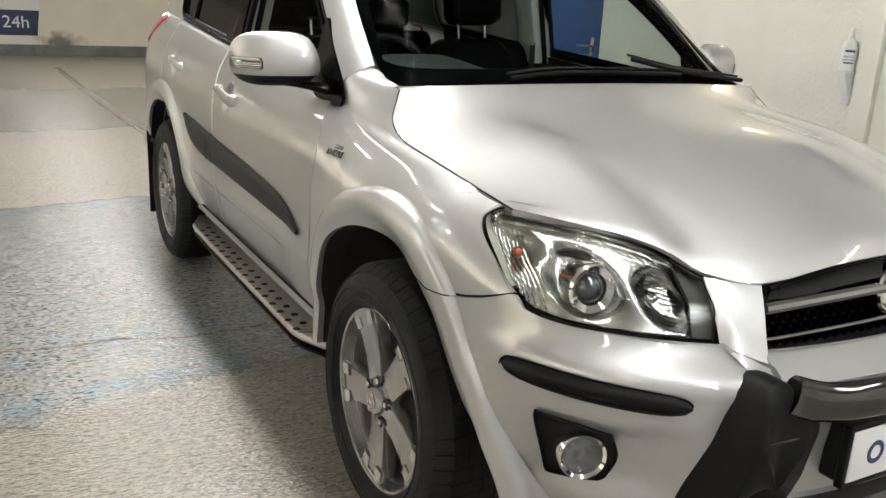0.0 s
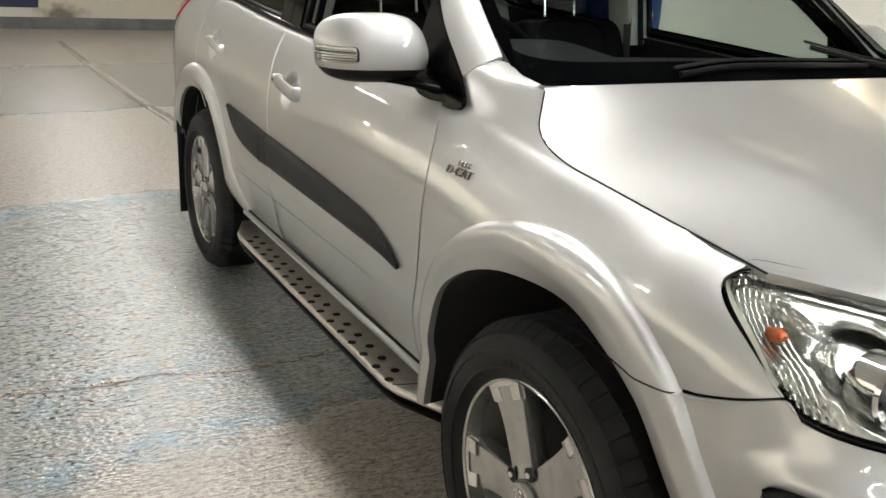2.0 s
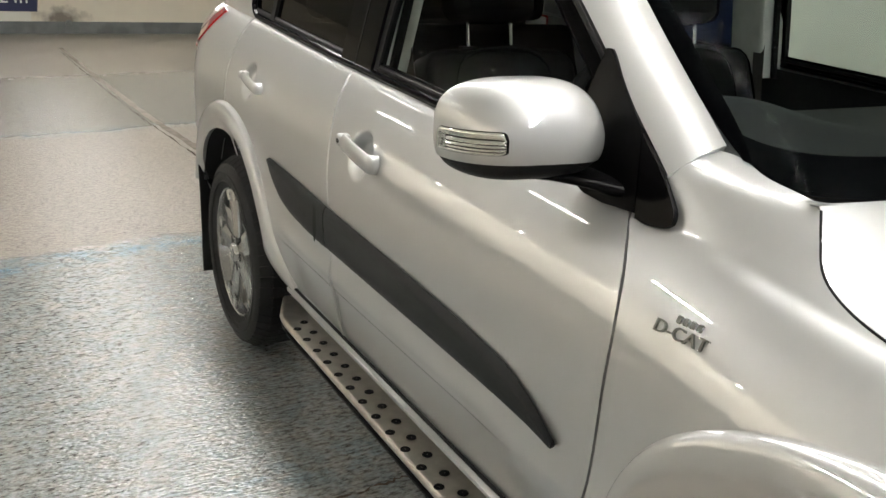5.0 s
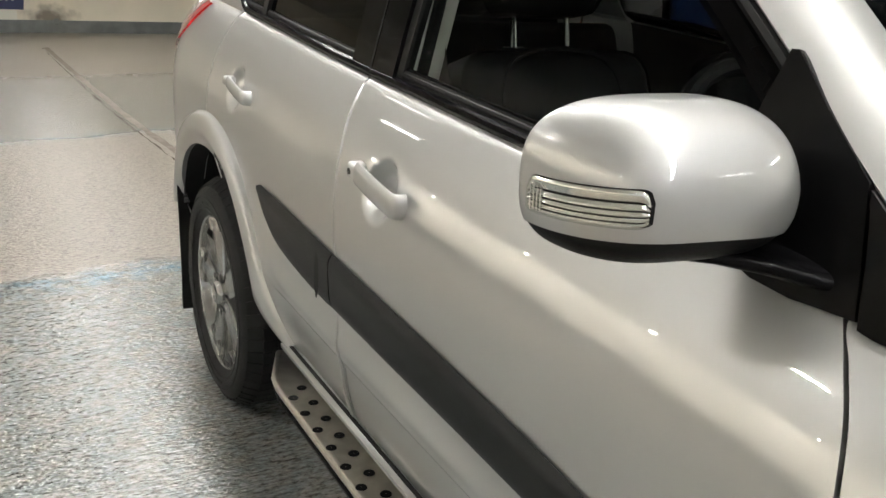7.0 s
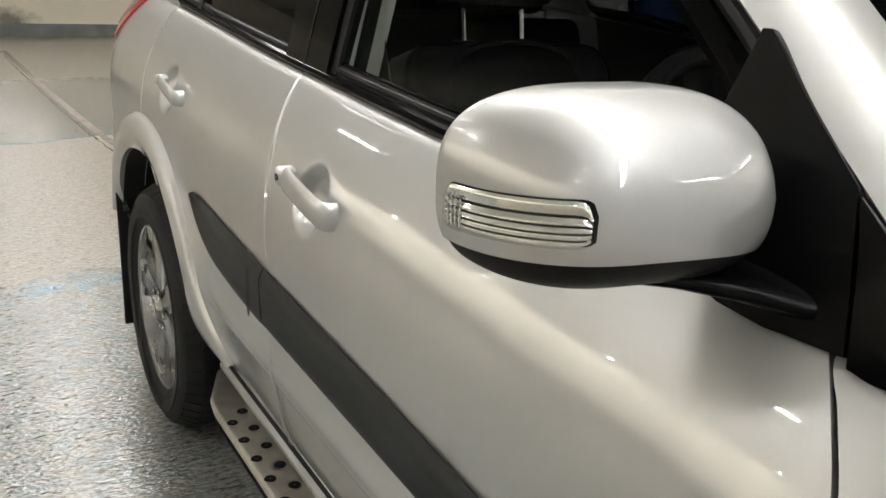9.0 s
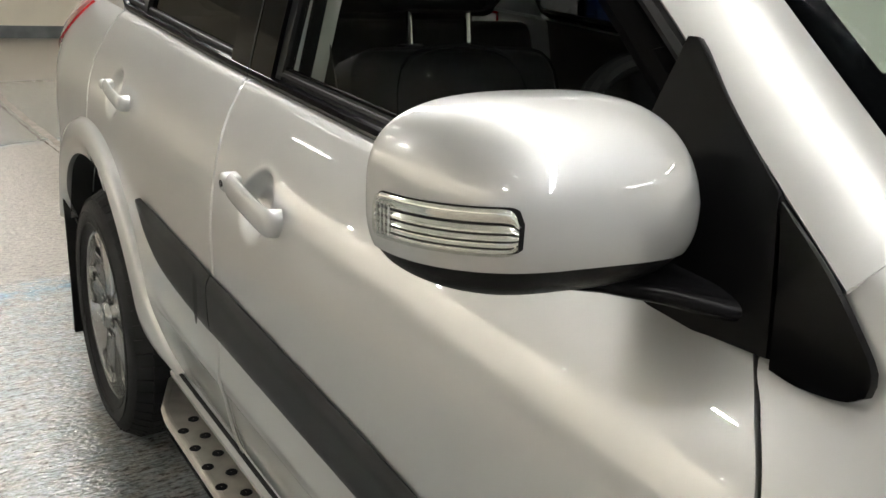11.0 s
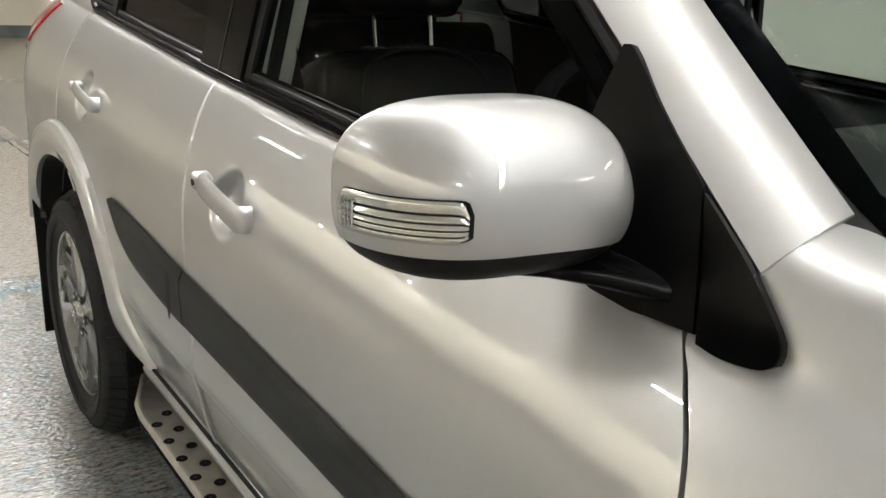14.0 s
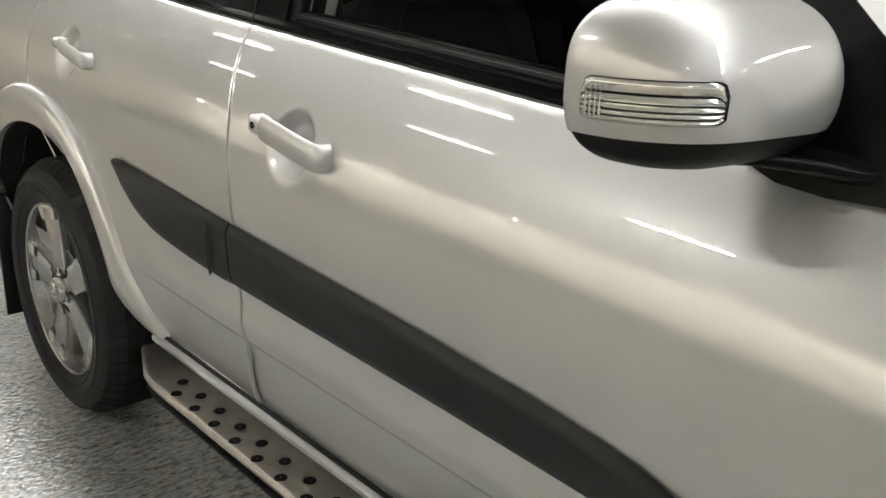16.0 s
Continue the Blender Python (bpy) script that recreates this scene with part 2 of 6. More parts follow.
def floor_material():
    """Worn painted concrete: blue-grey bays and bare, brushed beige concrete, with coarse glossy relief."""
    m = bpy.data.materials.new("painted_concrete")
    m.use_nodes = True
    n, l = m.node_tree.nodes, m.node_tree.links
    b = n["Principled BSDF"]
    tc, sep = n.new("ShaderNodeTexCoord"), n.new("ShaderNodeSeparateXYZ")
    l.new(tc.outputs["Object"], sep.inputs[0])

    def noise_tex(scale, detail=6, stretch=None, rough=0.6):
        t = n.new("ShaderNodeTexNoise")
        t.inputs["Scale"].default_value, t.inputs["Detail"].default_value, t.inputs["Roughness"].default_value = scale, detail, rough
        if stretch:
            mp = n.new("ShaderNodeMapping")
            mp.inputs["Scale"].default_value = stretch
            l.new(tc.outputs["Object"], mp.inputs[0])
            l.new(mp.outputs[0], t.inputs["Vector"])
        else:
            l.new(tc.outputs["Object"], t.inputs["Vector"])
        return t.outputs["Fac"]

    def math_node(op, a, c):
        q = n.new("ShaderNodeMath")
        q.operation = op
        for k, v in enumerate((a, c)):
            if isinstance(v, (int, float)):
                q.inputs[k].default_value = v
            else:
                l.new(v, q.inputs[k])
        return q.outputs[0]

    def ramp(value, stops):
        r = n.new("ShaderNodeValToRGB")
        e = r.color_ramp.elements
        while len(e) < len(stops):
            e.new(0.5)
        for k, (pos, col) in enumerate(stops):
            e[k].position, e[k].color = pos, (*col, 1)
        l.new(value, r.inputs[0])
        return r.outputs[0]

    def mix(fac, a, c):
        x = n.new("ShaderNodeMix")
        x.data_type = "RGBA"
        l.new(fac, x.inputs[0])
        l.new(a, x.inputs[6])
        l.new(c, x.inputs[7])
        return x.outputs[2]

    # painted bays lie across the garage; their edges wander and slant a little
    edge = math_node("ADD", sep.outputs[1], math_node("MULTIPLY", math_node("SUBTRACT", noise_tex(2.5), 0.5), 0.35))
    edge = math_node("SUBTRACT", edge, math_node("MULTIPLY", sep.outputs[0], 0.17))
    where = math_node("DIVIDE", edge, 20.0)
    g = lambda v: (v, v, v)
    bay = ramp(where, [(0.0, g(0)), (0.061, g(0)), (0.064, g(1)), (0.204, g(1)), (0.206, g(0)), (0.350, g(0)), (0.354, g(0.55)), (0.50, g(0.45)), (0.53, g(0.15)), (1.0, g(0.1))])
    worn = ramp(noise_tex(14, 8, None, 0.7), [(0.30, g(0.25)), (0.56, g(1))])
    cover = math_node("MULTIPLY", bay, worn)
    bare = ramp(noise_tex(30, 8, (1, 3, 1), 0.75), [(0.3, (0.29, 0.258, 0.218)), (0.5, (0.42, 0.378, 0.329)), (0.72, (0.53, 0.483, 0.428))])
    paint = ramp(noise_tex(9, 8, None, 0.7), [(0.3, (0.255, 0.298, 0.31)), (0.5, (0.33, 0.36, 0.365)), (0.7, (0.415, 0.424, 0.408))])
    grit = noise_tex(60, 4, (0.7, 1.35, 1), 0.68)
    ridges = noise_tex(50, 3, (0.32, 1.4, 1), 0.6)
    relief = math_node("ADD", math_node("MULTIPLY", grit, 0.62), math_node("MULTIPLY", ridges, 0.38))
    # relief's shade painted into the colour: hollows dark, tops bright
    pit_shade = ramp(relief, [(0.405, (0.13, 0.115, 0.10)), (0.46, (0.52, 0.51, 0.49)), (0.52, (0.78, 0.78, 0.78)), (0.60, (1, 1, 1))])
    speck = ramp(noise_tex(105, 2.5, (0.75, 1.2, 1), 0.6), [(0.35, (0.20, 0.175, 0.15)), (0.43, (1, 1, 1))])
    colour = mix(cover, bare, paint)
    # the paint is thickest, and bluest, along the bays' edges
    line = ramp(where, [(0.058, g(0)), (0.065, g(0.6)), (0.071, g(0.0)), (0.084, g(0)), (0.088, g(0.4)), (0.094, g(0)), (0.192, g(0)), (0.200, g(0.9)), (0.206, g(0)), (0.345, g(0)), (0.352, g(0.5)), (0.36, g(0))])
    blue = n.new("ShaderNodeRGB")
    blue.outputs[0].default_value = (0.15, 0.31, 0.43, 1)
    patch = ramp(noise_tex(7, 6), [(0.45, g(0.15)), (0.6, g(1))])
    colour = mix(math_node("MULTIPLY", line, patch), colour, blue.outputs[0])
    mul = n.new("ShaderNodeMix")
    mul.data_type, mul.blend_type = "RGBA", "MULTIPLY"
    l.new(math_node("SUBTRACT", 0.76, math_node("MULTIPLY", cover, 0.68)), mul.inputs[0])
    l.new(colour, mul.inputs[6])
    l.new(speck, mul.inputs[7])
    deep = n.new("ShaderNodeMix")
    deep.data_type, deep.blend_type = "RGBA", "MULTIPLY"
    deep.inputs[0].default_value = 0.86
    l.new(mul.outputs[2], deep.inputs[6])
    l.new(pit_shade, deep.inputs[7])
    l.new(deep.outputs[2], b.inputs["Base Color"])
    lumps = noise_tex(88, 1.2, (0.6, 1.25, 1), 0.45)
    combed = noise_tex(68, 1.0, (0.2, 1.6, 1), 0.4)
    height = math_node("ADD", math_node("ADD", lumps, math_node("MULTIPLY", combed, 0.8)), math_node("MULTIPLY", noise_tex(130, 1), 0.18))
    u = n.new("ShaderNodeBump")
    u.inputs["Strength"].default_value, u.inputs["Distance"].default_value = 1.0, 0.0046
    l.new(height, u.inputs["Height"])
    l.new(u.outputs[0], b.inputs["Normal"])
    gloss = n.new("ShaderNodeMapRange")
    gloss.inputs["To Min"].default_value, gloss.inputs["To Max"].default_value = 0.33, 0.045
    l.new(cover, gloss.inputs[0])
    l.new(gloss.outputs[0], b.inputs["Roughness"])
    b.inputs["Specular IOR Level"].default_value = 1.0
    return m


def wall_material(name, colour, bump=0.25, scale=35.0):
    m = material(name, colour, rough=0.6, vary=0.10, scale=1.3, fac=(0.35, 0.7), bump=bump, bump_scale=scale)
    return m


FLOOR = floor_material()
CREAM = wall_material("cream_wall_paint", (0.78, 0.73, 0.62), 0.08, 20)
WHITE = wall_material("white_wall_paint", (0.80, 0.79, 0.72), 0.1, 25)
ROUGHCAST = wall_material("rough_white_plaster", (0.80, 0.79, 0.73), 0.9, 38)
GREYBAND = material("grey_floor_paint", (0.16, 0.175, 0.18), rough=0.5, vary=0.3, scale=3)
REFLECT_BAND = material("reflected_band_grey", (0.05, 0.052, 0.055), rough=0.5, vary=0.3, scale=3)
CEILING = wall_material("ceiling_paint", (0.52, 0.51, 0.48), 0.1, 12)
BLUE_DOOR = material("blue_door_paint", (0.018, 0.075, 0.27), rough=0.35, vary=0.2, scale=4)
SIGN_NAVY = material("sign_navy", (0.012, 0.017, 0.075), rough=0.35)
SIGN_WHITE = material("sign_white", (0.75, 0.75, 0.76), rough=0.4)
TUBE = material("fluorescent_tube", (1.0, 0.97, 0.92), emit=18.0)
TUBE_EAST_FILL = material("east_fill_tube", (1.0, 0.97, 0.92), emit=62.0)
TUBE_WASH_FILL = material("fill_washer_tube", (1.0, 0.975, 0.935), emit=260.0)
TUBE_FLOOR_FILL = material("floor_fill_tube", (1.0, 0.97, 0.92), emit=285.0)
TUBE_BRIGHT = material("bright_tube", (1.0, 0.98, 0.94), emit=45.0)
TUBE_COOL = material("cool_white_tube", (0.95, 0.965, 0.98), emit=50.0)
WARM_GLOW = material("warm_bulb", (1.0, 0.78, 0.52), emit=60.0)
LIGHT_BODY = material("white_steel", (0.8, 0.8, 0.8), rough=0.4)


def slab(name, lo, hi, mat, label, category, parent=None):
    lo, hi = np.array(lo, float), np.array(hi, float)
    v = [(x, y, z) for x in (lo[0], hi[0]) for y in (lo[1], hi[1]) for z in (lo[2], hi[2])]
    f = [(0, 1, 3, 2), (4, 6, 7, 5), (0, 4, 5, 1), (2, 3, 7, 6), (0, 2, 6, 4), (1, 5, 7, 3)]
    ob = make(name, v, f, mat, parent, label)
    return ob if parent else tagged(ob, label, category, kind="structure")


slab("floor", (WALL_W - 0.2, WALL_S - 0.2, -0.2), (WALL_E + 0.2, WALL_N + 0.2, 0), FLOOR, "worn blue-grey painted concrete garage floor", "floor")
slab("ceiling", (WALL_W - 0.2, WALL_S - 0.2, CEIL), (WALL_E + 0.2, WALL_N + 0.2, CEIL + 0.2), CEILING, "grey painted garage ceiling", "ceiling")
slab("wall_north", (WALL_W - 0.2, WALL_N, 0), (WALL_E + 0.2, WALL_N + 0.2, CEIL), CREAM, "cream painted wall with a grey band at its foot", "wall")
# cool light on the nose is put into this unseen wall's bluish tint
COOL_BOUNCE = wall_material("cool_bounce_white", (0.74, 0.78, 0.86), 0.08, 20)
SOOTY = wall_material("sooty_cream_paint", (0.78, 0.73, 0.62), 0.08, 20)
n, l = SOOTY.node_tree.nodes, SOOTY.node_tree.links
bsdf = n["Principled BSDF"]
tc, mp, dist = n.new("ShaderNodeTexCoord"), n.new("ShaderNodeMapping"), n.new("ShaderNodeVectorMath")
mp.inputs["Location"].default_value = (0.35, 0, -0.75)
mp.inputs["Scale"].default_value = (2.2, 0, 3.4)
dist.operation = "LENGTH"
blot, total, dark, blend = n.new("ShaderNodeTexNoise"), n.new("ShaderNodeMath"), n.new("ShaderNodeValToRGB"), n.new("ShaderNodeMix")
blot.inputs["Scale"].default_value, blot.inputs["Detail"].default_value = 5, 6
total.operation, total.inputs[1].default_value = "MULTIPLY_ADD", 2.2
dark.color_ramp.elements[0].position, dark.color_ramp.elements[0].color = 0.55, (0.85, 0.85, 0.85, 1)
dark.color_ramp.elements[1].position, dark.color_ramp.elements[1].color = 0.95, (0, 0, 0, 1)
half_it = n.new("ShaderNodeMath")
half_it.operation, half_it.inputs[1].default_value = "MULTIPLY", 0.45
blend.data_type = "RGBA"
blend.inputs[7].default_value = (0.11, 0.09, 0.07, 1)
l.new(tc.outputs["Object"], mp.inputs[0])
l.new(tc.outputs["Object"], blot.inputs["Vector"])
l.new(mp.outputs[0], dist.inputs[0])
l.new(blot.outputs["Fac"], total.inputs[0])
l.new(dist.outputs["Value"], total.inputs[2])
l.new(total.outputs[0], half_it.inputs[0])
l.new(half_it.outputs[0], dark.inputs[0])
l.new(dark.outputs[0], blend.inputs[0])
l.new(bsdf.inputs["Base Color"].links[0].from_socket, blend.inputs[6])
l.new(blend.outputs[2], bsdf.inputs["Base Color"])
bpy.data.objects["wall_north"].data.materials[0] = SOOTY
slab("wall_south", (WALL_W - 0.2, WALL_S - 0.2, 0), (WALL_E + 0.2, WALL_S, CEIL), COOL_BOUNCE, "unseen wall behind, tinted to cool its bounced light", "wall")
slab("wall_west", (WALL_W - 0.2, WALL_S, 0), (WALL_W, WALL_N, CEIL), CREAM, "plain cream painted side wall", "wall")
DOOR_LO, DOOR_HI = 3.62, 4.52
slab("wall_east", (WALL_E, WALL_S, 0), (WALL_E + 0.2, DOOR_LO, CEIL), WHITE, "white painted side wall with rough plaster", "wall")
slab("wall_east_far", (WALL_E, DOOR_HI, 0), (WALL_E + 0.2, WALL_N, CEIL), WHITE, "white painted side wall beyond the door", "wall")
slab("wall_over_door", (WALL_E, DOOR_LO, 2.08), (WALL_E + 0.2, DOOR_HI, CEIL), WHITE, "white painted wall above the blue door", "wall")
slab("rough_plaster", (WALL_E - 0.02, 1.315, 0), (WALL_E + 0.001, 1.90, CEIL), ROUGHCAST, "rough white plastered strip of the side wall", "wall")
slab("trim", (WALL_E - 0.06, 1.18, 0), (WALL_E + 0.001, 1.30, CEIL), WHITE, "white boxed-in pipe casing on the wall", "trim")
slab("trim", (WALL_E - 0.03, WALL_S, 0), (WALL_E + 0.001, 1.17, CEIL), WHITE, "white wall panel beside the pipe casing", "trim")
slab("baseboard", (WALL_W, WALL_N - 0.03, 0), (-0.62, WALL_N + 0.001, 0.2), GREYBAND, "grey painted band along the wall's foot", "baseboard")
slab("baseboard", (-0.62, WALL_N - 0.012, 0), (WALL_E, WALL_N + 0.001, 0.2), GREYBAND, "grey painted band along the wall's foot", "baseboard")
# added out of view: gives the doors' reflection a dark lower half
slab("baseboard", (WALL_W - 0.001, WALL_S, 0), (WALL_W + 0.02, WALL_N - 0.03, 0.95), REFLECT_BAND, "unseen dark band added on the side wall for reflections", "baseboard")

door = thing("door_1", "closed blue painted door in the white wall", "door", (WALL_E, 4.07, 0), kind="structure")
slab("door_leaf", (WALL_E + 0.03, DOOR_LO + 0.045, 0.01), (WALL_E + 0.075, DOOR_HI - 0.045, 2.03), BLUE_DOOR, "", "", door)
for name, lo, hi in (("door_frame", (DOOR_LO, 0), (DOOR_LO + 0.04, 2.08)), ("door_frame", (DOOR_HI - 0.04, 0), (DOOR_HI, 2.08)), ("door_frame", (DOOR_LO + 0.04, 2.035), (DOOR_HI - 0.04, 2.08))):
    slab(name, (WALL_E - 0.012, lo[0], lo[1]), (WALL_E + 0.12, hi[0], hi[1]), BLUE_DOOR, "", "", door)
make("door_handle", *join(rounded((0.012, 0.045, 0.2), (WALL_E + 0.024, 3.74, 1.03), 0.004), tube([(WALL_E + 0.02, 3.74, 1.06), (WALL_E - 0.03, 3.74, 1.06), (WALL_E - 0.035, 3.78, 1.06), (WALL_E - 0.035, 3.86, 1.055)], 0.009)), CHROME, door, "steel lever handle")


# hand sanitiser on its bracket
def text_mesh(body, size, m, mat, name, parent, label=""):
    cu = bpy.data.curves.new(name, "FONT")
    cu.body, cu.size, cu.align_x, cu.align_y, cu.extrude = body, size, "CENTER", "CENTER", 0.0004
    ob = new(name, cu)
    me = bpy.data.meshes.new_from_object(ob)
    bpy.data.objects.remove(ob)
    me.transform(m)
    me.materials.clear()
    me.materials.append(mat)
    t = new(name, me)
    t.parent = parent
    t.matrix_parent_inverse = Matrix.Translation(-parent.location) if parent.parent is None else Matrix()
    return tagged(t, label)


SX, SY = WALL_E - 0.065, 1.36
san = thing("hand_sanitiser", "white pump bottle of hand sanitiser in a wall bracket", "sanitiser bottle", (SX, SY, 1.08))
BOTTLE = material("translucent_white_plastic", (0.78, 0.78, 0.75), rough=0.3)
bottle = make("bottle", *lathe([(1.085, 0.002), (1.085, 0.036), (1.092, 0.04), (1.22, 0.04), (1.245, 0.033), (1.262, 0.014), (1.275, 0.013)], 24, "z", (SX, SY, 0)), BOTTLE, san)
make("pump", *join(lathe([(1.275, 0.015), (1.285, 0.015), (1.286, 0.005), (1.308, 0.005), (1.309, 0.012), (1.318, 0.012), (1.319, 0.001)], 16, "z", (SX, SY, 0)), tube([(SX, SY, 1.313), (SX - 0.02, SY - 0.02, 1.312), (SX - 0.03, SY - 0.03, 1.305)], 0.004)), BOTTLE, san, "white pump head")
face = Matrix.Translation((SX - 0.033, SY - 0.026, 1.155)) @ Euler((radians(90), 0, radians(-52))).to_matrix().to_4x4()
wrap = [(SX + 0.0405 * math.cos(a), SY + 0.0405 * math.sin(a), z) for z in (1.105, 1.215) for a in np.linspace(radians(150), radians(285), 12)]
make("label", wrap, grid_faces(12, 2), SIGN_WHITE, bottle, "white paper label with blue print")
for word, z, s in (("HAND", 1.165, 0.019), ("SANITISER", 1.147, 0.0155)):
    text_mesh(word, s, Matrix.Translation((0, 0, z - 1.155)) @ face, LOGO_BLUE, "print", bottle)
for z, h in ((1.195, 0.006), (1.131, 0.004)):
    bar = [(SX + 0.0412 * math.cos(a), SY + 0.0412 * math.sin(a), z + k) for k in (-h, h) for a in np.linspace(radians(185), radians(262), 10)]
    make("print_bar", bar, grid_faces(10, 2), LOGO_BLUE, bottle)
make("bracket", *join(rounded((0.085, 0.085, 0.012), (SX, SY, 1.076), 0.005), rounded((0.012, 0.06, 0.2), (WALL_E - 0.03, SY, 1.0), 0.004), prism([(SX + 0.03, SY - 0.02, 1.07), (SX - 0.03, SY - 0.02, 1.07), (SX + 0.025, SY - 0.02, 0.94)], 0.04, (0, 1, 0))), LIGHT_BODY, san, "white steel wall bracket")

lamp_at = (WALL_E - 0.10, 1.75, 2.0)
wall_lamp = thing("wall_lamp", "small warm bulb in a white wall holder", "wall lamp", lamp_at)
make("bulb", *lathe([(-0.035, 0.001), (-0.030, 0.018), (-0.012, 0.032), (0.008, 0.033), (0.026, 0.020), (0.040, 0.014), (0.05, 0.014)], 20, "z", lamp_at), WARM_GLOW, wall_lamp, "glowing warm bulb")
make("holder", *join(lathe([(0.045, 0.017), (0.085, 0.017), (0.09, 0.001)], 16, "z", lamp_at), tube([(lamp_at[0], lamp_at[1], lamp_at[2] + 0.08), (lamp_at[0] + 0.05, lamp_at[1], lamp_at[2] + 0.085), (WALL_E, lamp_at[1], lamp_at[2] + 0.05)], 0.008)), LIGHT_BODY, wall_lamp)

# a high notice on the side wall: dark board with a pale mark
high = thing("wall_notice", "dark navy notice board with a pale letter shape", "sign", (WALL_E - 0.07, 0.85, 1.95))
make("panel", *rounded((0.015, 0.85, 0.55), (WALL_E - 0.0705, 0.85, 2.25), 0.003, 1), SIGN_NAVY, high)
make("pale_mark", *join(rounded((0.004, 0.05, 0.34), (WALL_E - 0.080, 0.98, 2.25), 0.001, 1), rounded((0.004, 0.16, 0.05), (WALL_E - 0.080, 0.875, 2.395), 0.001, 1), rounded((0.004, 0.16, 0.05), (WALL_E - 0.080, 0.875, 2.25), 0.001, 1), rounded((0.004, 0.05, 0.10), (WALL_E - 0.080, 0.815, 2.322), 0.001, 1)), SIGN_WHITE, high)

# the notice on the far wall
notice = thing("wall_sign", "navy and white wall sign reading 24h", "sign", (-1.1, WALL_N, 0.35))
Y = WALL_N - 0.02


def board(x0, x1, z0, z1, y, mat, name, top=None):
    v = [(x0, y, z0), (x1, y, z0), (x1 + 0.06 * (z1 - z0) / 0.5, y, z1), (x0, y, z1)]
    return make(name, *prism(v, 0.012, (0, 1, 0)), mat, notice)


board(-1.9, -0.52, 0.36, 0.80, Y, SIGN_NAVY, "panel")
board(-1.9, -0.47, 0.804, 1.5, Y, SIGN_WHITE, "panel")
flat = Matrix.Translation((-0.86, Y - 0.003, 0.585)) @ Euler((radians(90), 0, 0)).to_matrix().to_4x4()
text_mesh("24h", 0.30, flat, SIGN_WHITE, "lettering", notice)
flat = Matrix.Translation((-0.86, Y - 0.003, 1.12)) @ Euler((radians(90), 0, 0)).to_matrix().to_4x4()
text_mesh("24h", 0.36, flat, SIGN_NAVY, "lettering", notice)
slab("trim", (-1.95, WALL_N - 0.016, 0.2), (-0.62, WALL_N + 0.001, 0.352), WHITE, "pale board below the wall sign", "trim")

# a round pipe end low on the far wall
pipe = thing("pipe_end", "dark round pipe end low in the wall", "pipe", (-0.05, WALL_N, 0.19))
make("pipe_ring", *lathe([(WALL_N, 0.055), (WALL_N - 0.05, 0.055), (WALL_N - 0.05, 0.038), (WALL_N - 0.005, 0.036), (WALL_N - 0.005, 0.001)], 24, "y", (-0.05, 0, 0.175)), GREYBAND, pipe)


def ribbon(points, width, seed, n, z=0.0015, ragged=0.5, wander=2.5):
    """A thin uneven strip along the floor."""
    rnd = random.Random(seed)
    p = curve(points, n)
    t = np.gradient(p, axis=0)
    t /= np.linalg.norm(t, axis=1, keepdims=True)
    verts = []
    for c, d in zip(p, t):
        w = width * (1 + ragged * (rnd.random() * 2 - 1))
        o = (rnd.random() - 0.5) * width * wander
        verts += [(c[0] - d[1] * (o + w), c[1] + d[0] * (o + w), z), (c[0] - d[1] * (o - w), c[1] + d[0] * (o - w), z)]
    return verts, [(2 * i, 2 * i + 1, 2 * i + 3, 2 * i + 2) for i in range(n - 1)]


CRACK = material("crack_dirt", (0.085, 0.058, 0.040), rough=0.95, vary=0.5, scale=30)
MORTAR = material("joint_mortar", (0.31, 0.282, 0.245), rough=0.9, vary=0.3, scale=12, bump=0.5, bump_scale=40)
tagged(make("floor_crack", *ribbon([(-2.6, 1.72), (-1.72, 1.56), (-1.47, 1.515), (-1.3, 1.53), (-1.13, 1.475), (-0.95, 1.45), (-0.4, 1.5)], 0.0042, 3, 190, 0.0015, 0.7, 3.5), CRACK, None, "", 60), "dark hairline crack across the painted floor", "crack", kind="structure")
tagged(make("floor_joint", *ribbon([(-0.43, 13.4), (-0.36, 10.0), (-0.29, 7.6), (-0.22, 6.4), (-0.1, 4.6), (0.0, 3.0)], 0.032, 5, 90, 0.001, 0.2, 0.25), MORTAR, None, "", 60), "pale mortar joint running along the floor", "joint", kind="structure")
tagged(make("floor_crack", *ribbon([(-0.48, 13.3), (-0.43, 10.0), (-0.36, 7.6), (-0.30, 6.4), (-0.2, 4.6)], 0.005, 7, 110, 0.0025, 0.9), CRACK, None, "", 60), "dark broken edge along the floor joint", "crack", kind="structure")

CRUMB = material("crumbled_concrete", (0.36, 0.24, 0.13), rough=0.95, vary=0.4, scale=60)
rnd = random.Random(11)
bits = []
for cx, cy in ((-1.72, 1.565), (-1.47, 1.53), (-1.15, 1.485)):
    for k in range(14):
        x, y, s = cx + rnd.gauss(0, 0.03), cy + rnd.gauss(0, 0.008), rnd.uniform(0.002, 0.007)
        bits.append(rounded((s * 1.8, s, s * 0.5), (x, y, s * 0.24), s * 0.2, 1, Matrix.Rotation(rnd.uniform(0, 3), 4, "Z")))
tagged(make("crumbs", *join(*bits), CRUMB, None, "", 60), "crumbled concrete bits along the crack", "crumbs", kind="stuff")

# ceiling lights

